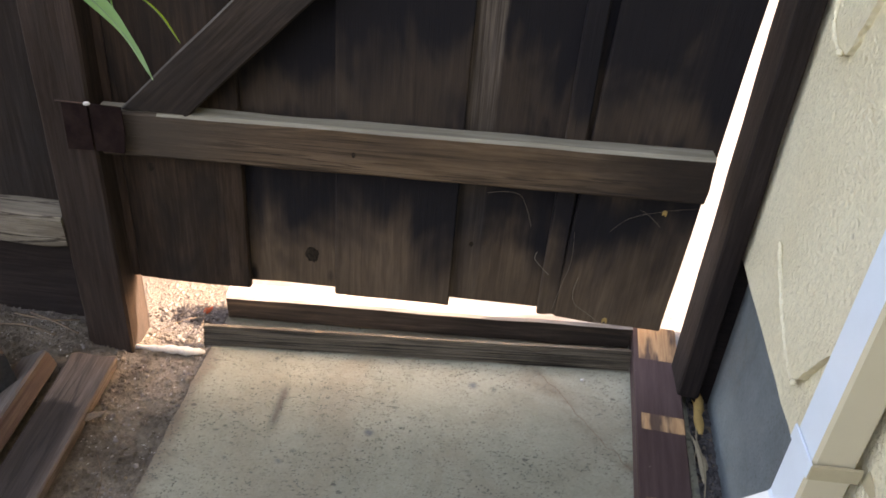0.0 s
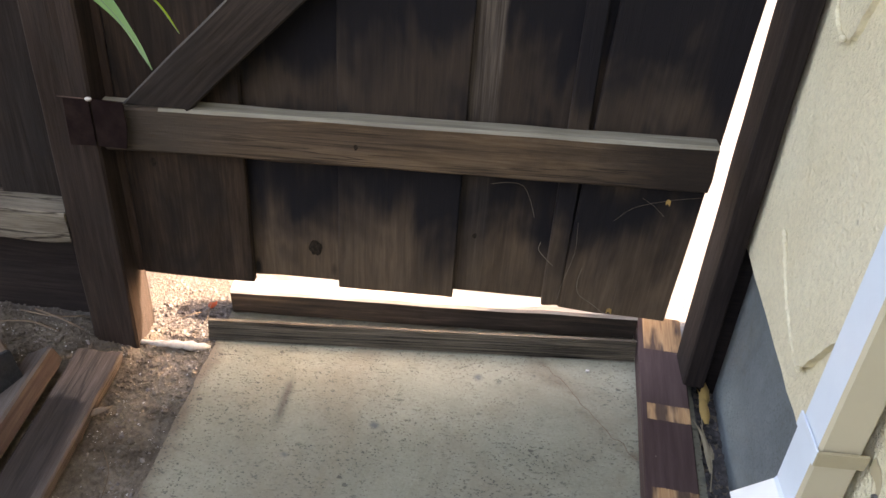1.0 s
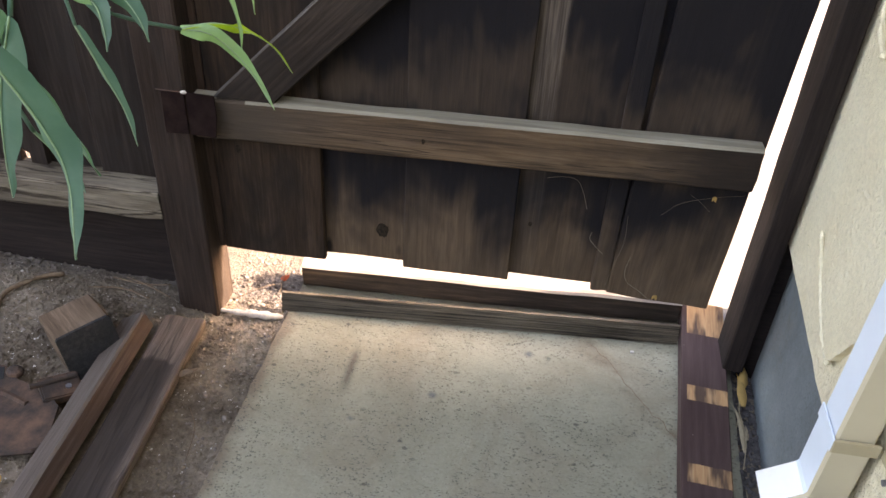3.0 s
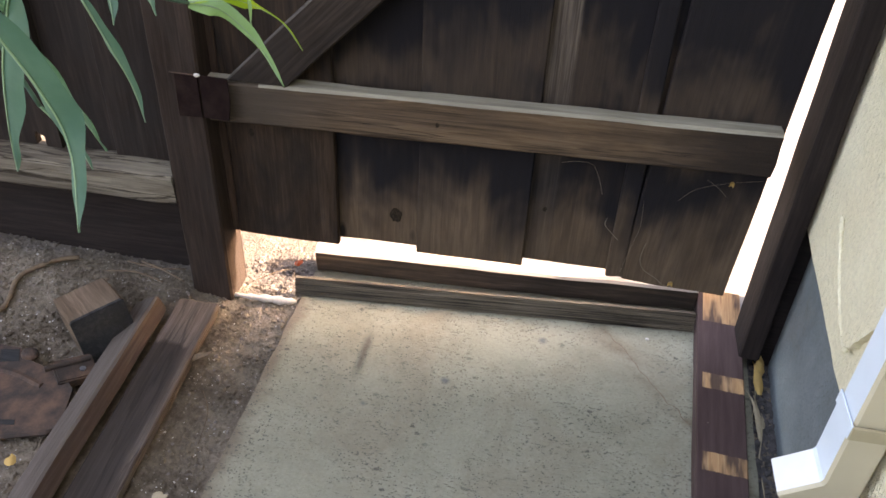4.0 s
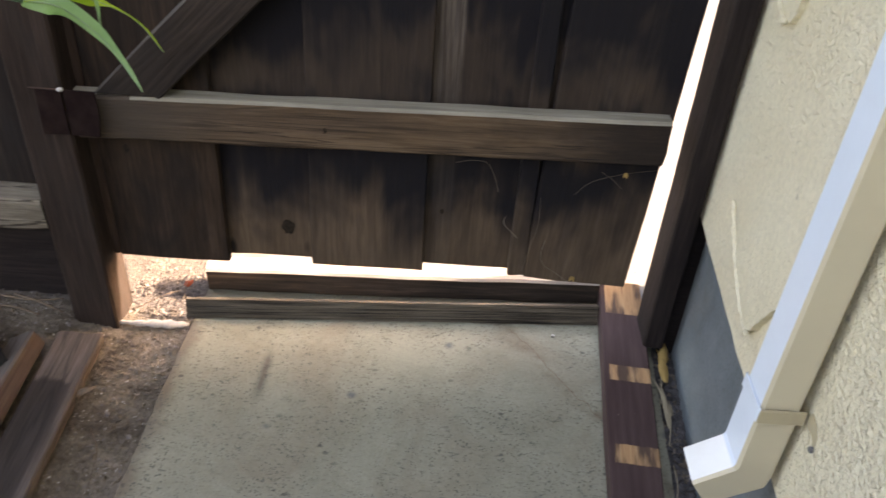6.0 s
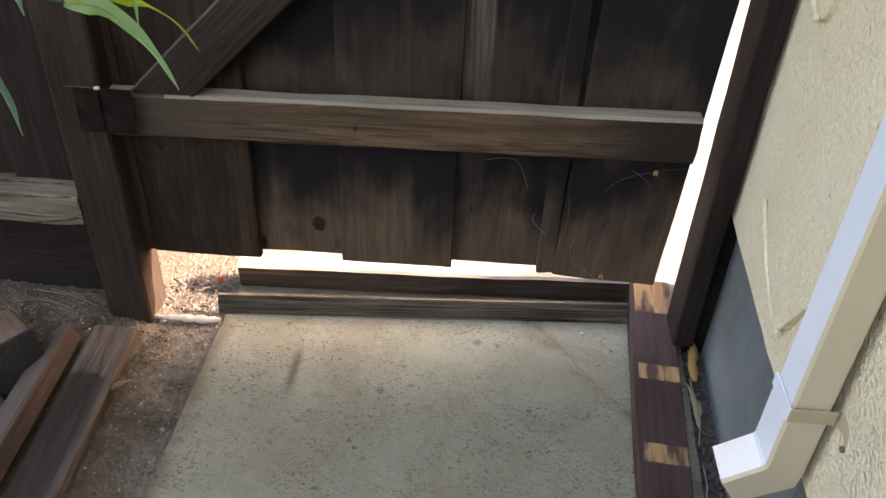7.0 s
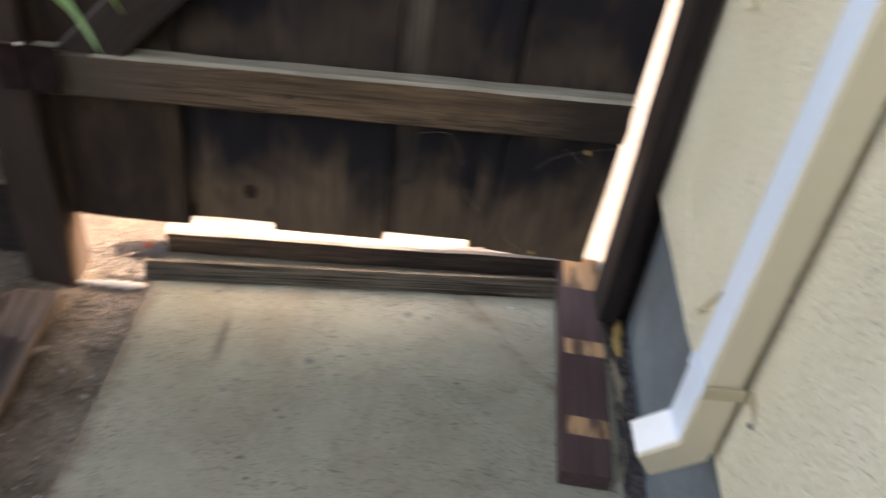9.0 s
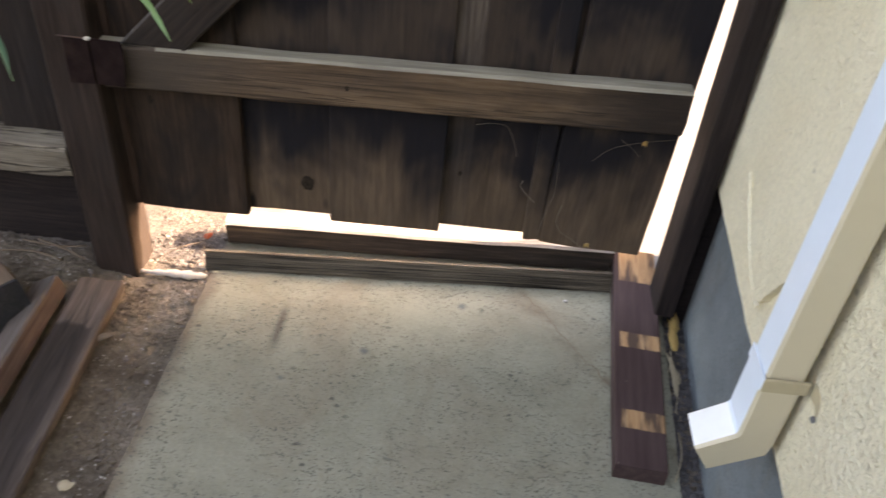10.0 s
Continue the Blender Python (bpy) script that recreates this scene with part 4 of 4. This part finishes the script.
for k in range(330):
    c = Vector((rnd.uniform(-0.95, -0.1), rnd.uniform(-1.05, -0.12), rnd.uniform(1.4, 2.0)))
    a = rnd.uniform(0, 6.28)
    d = Vector((math.cos(a), math.sin(a), -0.3))
    one = leaf_mesh([c, c + d * 0.05 + Vector((0, 0, 0.01)), c + d * 0.1, c + d * 0.14 - Vector((0, 0, 0.05))], 0.024, 5)
    base = len(cv)
    one.verts.index_update()
    cv += [tuple(v.co) for v in one.verts]
    cf += [tuple(base + v.index for v in f.verts) for f in one.faces]
    one.free()
shade_leaves_mesh.from_pydata(cv, [], cf)
shade_leaves_mesh.materials.append(M_LEAF)
shade_leaves_ob = new("crown", shade_leaves_mesh)
shade_leaves_ob.parent, shade_leaves_ob.matrix_basis = plant, HOME
tagged(shade_leaves_ob, kind="stuff")
STEMS = [
    # unseen stem up to the added leaves
    ([(0.0, -0.92, 1.1), (-0.15, -0.75, 1.4), (-0.3, -0.55, 1.7), (-0.4, -0.3, 1.9)], 0.005),
    ([(0.2, -0.85, 1.12), (0.256, -0.813, 1.018), (0.278, -0.8, 0.996), (0.303, -0.76, 0.973)], 0.0014),
    ([(-0.12, -0.95, -0.01), (-0.1, -0.94, 0.6), (0.0, -0.92, 1.1), (0.2, -0.85, 1.12)], 0.006),
    ([(0.0, -0.92, 1.1), (0.2, -0.95, 1.18), (0.284, -0.956, 1.062)], 0.003),
    ([(0.2, -0.95, 1.18), (0.29, -0.98, 1.12), (0.309, -0.989, 1.06)], 0.0018),
    ([(0.24, -0.955, 1.14), (0.3, -0.93, 1.1), (0.302, -0.946, 1.054)], 0.0014),
    ([(0.2, -0.85, 1.12), (0.32, -0.8, 1.1), (0.334, -0.766, 1.041)], 0.0014),
    ([(0.32, -0.8, 1.1), (0.35, -0.775, 1.075), (0.346, -0.763, 1.038)], 0.0012),
    ([(0.25, -0.82, 1.03), (0.256, -0.822, 1.012), (0.259, -0.823, 0.996)], 0.0012),
    ([(0.284, -0.956, 1.062), (0.288, -0.945, 1.03), (0.288, -0.938, 1.011)], 0.0012),
    ([(0.2, -0.87, 1.1), (0.225, -0.875, 1.0), (0.238, -0.865, 0.936)], 0.0014),
]
for pts, r in STEMS:
    part("stem", tube(smooth_path(pts, 12), r, 6), M_TWIG if r > 0.002 else M_LEAF, plant, "", HOME, smooth=True)

# ---- small litter
def scatter(name, count, area, size, material, label, seed, flat=0.6, keep=None):
    """Many little stones or chips in one mesh."""
    r = random.Random(seed)
    verts, faces = [], []
    made = 0
    while made < count:
        x, y = r.uniform(area[0], area[1]), r.uniform(area[2], area[3])
        if keep and not keep(x, y):
            continue
        made += 1
        s = size * r.uniform(0.4, 1.0) ** 1.5 * (1.6 if r.random() < 0.06 else 1)
        z = (ground_height(x, y) if x < 0.09 else -0.012) + s * 0.2
        rot = Euler((r.uniform(-0.6, 0.6), r.uniform(-0.6, 0.6), r.uniform(0, 6.28))).to_matrix()
        base = len(verts)
        for px, py, pz in ((1, 0, 0), (0.3, 0.8, 0.1), (-0.8, 0.5, 0), (-0.7, -0.6, 0.1), (0.4, -0.8, 0), (0.1, 0.05, flat), (-0.1, 0, -flat)):
            p = rot @ Vector((px * s * r.uniform(0.7, 1.2), py * s * r.uniform(0.5, 1.1), pz * s))
            verts.append((x + p.x, y + p.y, z + p.z))
        for k in range(5):
            faces += [(base + k, base + (k + 1) % 5, base + 5), (base + (k + 1) % 5, base + k, base + 6)]
    me = bpy.data.meshes.new(name)
    me.from_pydata(verts, [], faces)
    me.materials.append(material)
    tagged(new(name, me), label, "stones", kind="stuff")


def open_dirt(x, y):
    return x < 0.088 + 0.04 * y and not (-0.215 < x < -0.045 and -0.8 < y < -0.1)


scatter("pale_chips", 1500, (-0.75, 0.09, -0.75, 0.02), 0.0028, M_PALE, "tiny pale chips scattered on dirt", 5, 0.35, open_dirt)
scatter("small_stones", 1800, (-0.75, 0.09, -0.75, 0.45), 0.0055, M_STONE_PALE, "small brown stones on dirt", 6, 0.6, open_dirt)
scatter("soil_crumbs", 6500, (-0.75, 0.09, -0.75, 0.1), 0.0075, M_DIRT, "crumbs of brown soil", 7, 0.7, open_dirt)
scatter("gravel_strip", 1500, (0.96, 1.09, -0.9, 0.14), 0.0105, M_STONE, "dark gravel between slab and footing", 8, 0.6, lambda x, y: 1.028 + 0.06 * y < x < 1.082 + 0.06 * y)
scatter("sunlit_chips", 2200, (-0.05, 0.1, -0.03, 0.45), 0.0042, M_STONE_PALE, "pale wood chips and stones under the gate", 9, 0.35)


def litter_leaf(x, y, z, length, width, yaw, material, label, tilt=15):
    bm = leaf_mesh([(0, 0, 0), (length * 0.35, 0.002, length * 0.1), (length * 0.7, 0.0, length * 0.08), (length, 0.003, 0.0)], width * 1.3, 8, (0, 0, -1))
    tagged(part("dry_leaf", bm, material, None, "", pose(x, y, z, tilt, -4, yaw), True), label, "leaf", "fallen leaves")


litter_leaf(1.046, -0.1, 0.01, 0.085, 0.015, 92, M_DRYLEAF, "curled yellow-brown dry leaf against the footing")
litter_leaf(1.052, -0.05, 0.014, 0.06, 0.02, 84, M_DRYLEAF, "curled yellow-brown dry leaf against the footing", 40)
litter_leaf(1.036, -0.21, 0.0, 0.12, 0.008, 96, M_STRAW, "pale narrow dead leaf on gravel")
litter_leaf(1.04, -0.2, -0.014, 0.07, 0.008, 80, M_STRAW, "pale narrow dead leaf on gravel")
litter_leaf(0.048, 0.1, 0.004, 0.024, 0.01, 60, M_REDLEAF, "small orange dead leaf on sunlit dirt")
litter_leaf(-0.055, -0.255, 0.03, 0.05, 0.009, 35, M_TWIG, "narrow brown dead leaf on dirt")
litter_leaf(-0.235, -0.555, 0.046, 0.024, 0.013, 110, M_DRYLEAF, "yellow dry leaf on dirt")
litter_leaf(0.0, -0.545, 0.004, 0.026, 0.014, 20, M_STRAW, "pale dry leaf scrap on dirt")
for pts in ([(1.0, -0.42, -0.005), (1.02, -0.36, 0.01), (1.025, -0.3, 0.004)], [(1.015, -0.2, -0.01), (1.035, -0.12, 0.004), (1.045, -0.05, 0.002)], [(1.03, -0.25, -0.01), (1.04, -0.18, 0.008), (1.035, -0.1, 0.006)]):
    tagged(part("straw", tube(smooth_path(pts, 8), 0.0011, 5), M_STRAW, smooth=True), "dead grass stalk lying in the gravel", "grass", "dead stalks")
for pts in ([(-0.01, -0.3, 0.003), (0.02, -0.35, 0.006), (0.03, -0.42, 0.002)], [(-0.03, 0.02, 0.006), (0.02, 0.05, 0.02), (0.05, 0.09, 0.004)], [(0.055, 0.06, 0.003), (0.05, 0.1, 0.01), (0.052, 0.15, 0.004)]):
    tagged(part("straw", tube(smooth_path(pts, 8), 0.0008, 5), M_TWIG, smooth=True), "dead grass stalk lying on dirt", "grass", "dead stalks")
bm = bmesh.new()
bmesh.ops.create_icosphere(bm, subdivisions=2, radius=0.0045)
tagged(part("pebble", bm, M_PALE, None, "", pose(0.833, 0.021, 0.003) @ Matrix.Diagonal((1, 0.8, 0.6, 1))), "tiny white pebble on the slab", "pebble")
bm = bmesh.new()
bmesh.ops.create_icosphere(bm, subdivisions=2, radius=0.008)
tagged(part("pebble", bm, M_STONE, None, "", pose(0.052, -0.012, 0.004) @ Matrix.Diagonal((1.4, 0.7, 0.7, 1))), "dark pebble beside the slab corner", "pebble")


# ---- knots, cobweb strands and splinters on the gate
for kx, ky, kz, r, mat in ((0.295, 0.0185, 0.240, 0.0125, M_KNOT), (0.379, -0.0378, 0.485, 0.004, M_KNOT), (0.02, 0.0008, 0.4, 0.006, M_KNOT), (0.585, 0.0185, 0.3, 0.004, M_KNOT)):
    bm = bmesh.new()
    bmesh.ops.create_uvsphere(bm, u_segments=14, v_segments=8, radius=r)
    for v in bm.verts:
        v.co += noise.noise_vector(v.co * 160 + Vector((kx * 50, 0, 0))) * r * 0.45
    gate_part("knot", bm, mat, Matrix.Translation((kx, ky, kz)) @ Matrix.Diagonal((0.9, 0.12, 1.25, 1)))
for pts, r in (
    ([(0.701, -0.006, 0.314), (0.699, -0.008, 0.3), (0.713, -0.008, 0.283), (0.728, -0.004, 0.266)], 0.0012),
    ([(0.781, -0.004, 0.266), (0.776, -0.008, 0.235), (0.784, -0.008, 0.209), (0.81, -0.006, 0.19), (0.835, -0.008, 0.173), (0.843, -0.005, 0.184)], 0.001),
    ([(0.603, -0.03, 0.436), (0.63, -0.02, 0.436), (0.657, -0.01, 0.427), (0.672, -0.006, 0.4), (0.684, -0.004, 0.363)], 0.0008),
    ([(0.819, -0.004, 0.37), (0.846, -0.01, 0.403), (0.899, -0.012, 0.424), (0.953, -0.006, 0.432)], 0.0005),
    ([(0.76, -0.004, 0.36), (0.763, -0.006, 0.3), (0.752, -0.006, 0.24), (0.745, -0.004, 0.19)], 0.0005),
    ([(0.86, -0.004, 0.42), (0.88, -0.01, 0.41), (0.9, -0.006, 0.39)], 0.0005),
):
    gate_part("web_strand", tube(smooth_path(pts, 16), r * 0.42, 5), M_WEB, Matrix.Identity(4), "pale dusty cobweb strand")
for lx, lz, sz in ((0.898, 0.418, 0.012), (0.838, 0.178, 0.014)):
    bm = leaf_mesh([(0, 0, 0), (sz * 0.4, 0.002, 0.001), (sz * 0.8, 0.004, -0.002), (sz * 1.3, 0.002, -0.006)], sz * 0.8, 6)
    tagged(part("dry_leaf", bm, M_DRYLEAF, None, "", pose(lx, -0.009, lz, 40, 30, 20), True), "scrap of dry leaf caught in a cobweb on the gate", "leaf", "fallen leaves")
# the root's pale colour stands for sun that does not reach it here
tagged(part("dry_root", tube(smooth_path([(-0.05, -0.036, 0.016), (-0.01, -0.034, 0.014), (0.025, -0.026, 0.008), (0.06, -0.022, 0.004), (0.085, -0.014, 0.0)], 16), [(0.0035 + 0.0055 * math.sin(math.pi * (i / 16) ** 1.6)) * (1 + 0.25 * math.sin(i * 1.9)) for i in range(17)], 8), M_PALE, smooth=True), "dry root lying on dirt beside the post, coloured pale as if sunlit", "root")
# added blocker: keeps outside light off the footing, where there is only shade
tagged(part("trim", box((0.05, 0.06, 0.45), 0.002, (0, 0, 0.225)), M_JAMB, None, "", Matrix.Translation((1.0735, 0.032, -0.12))), "dark strip added between jamb and footing to block stray light", "trim", kind="structure")
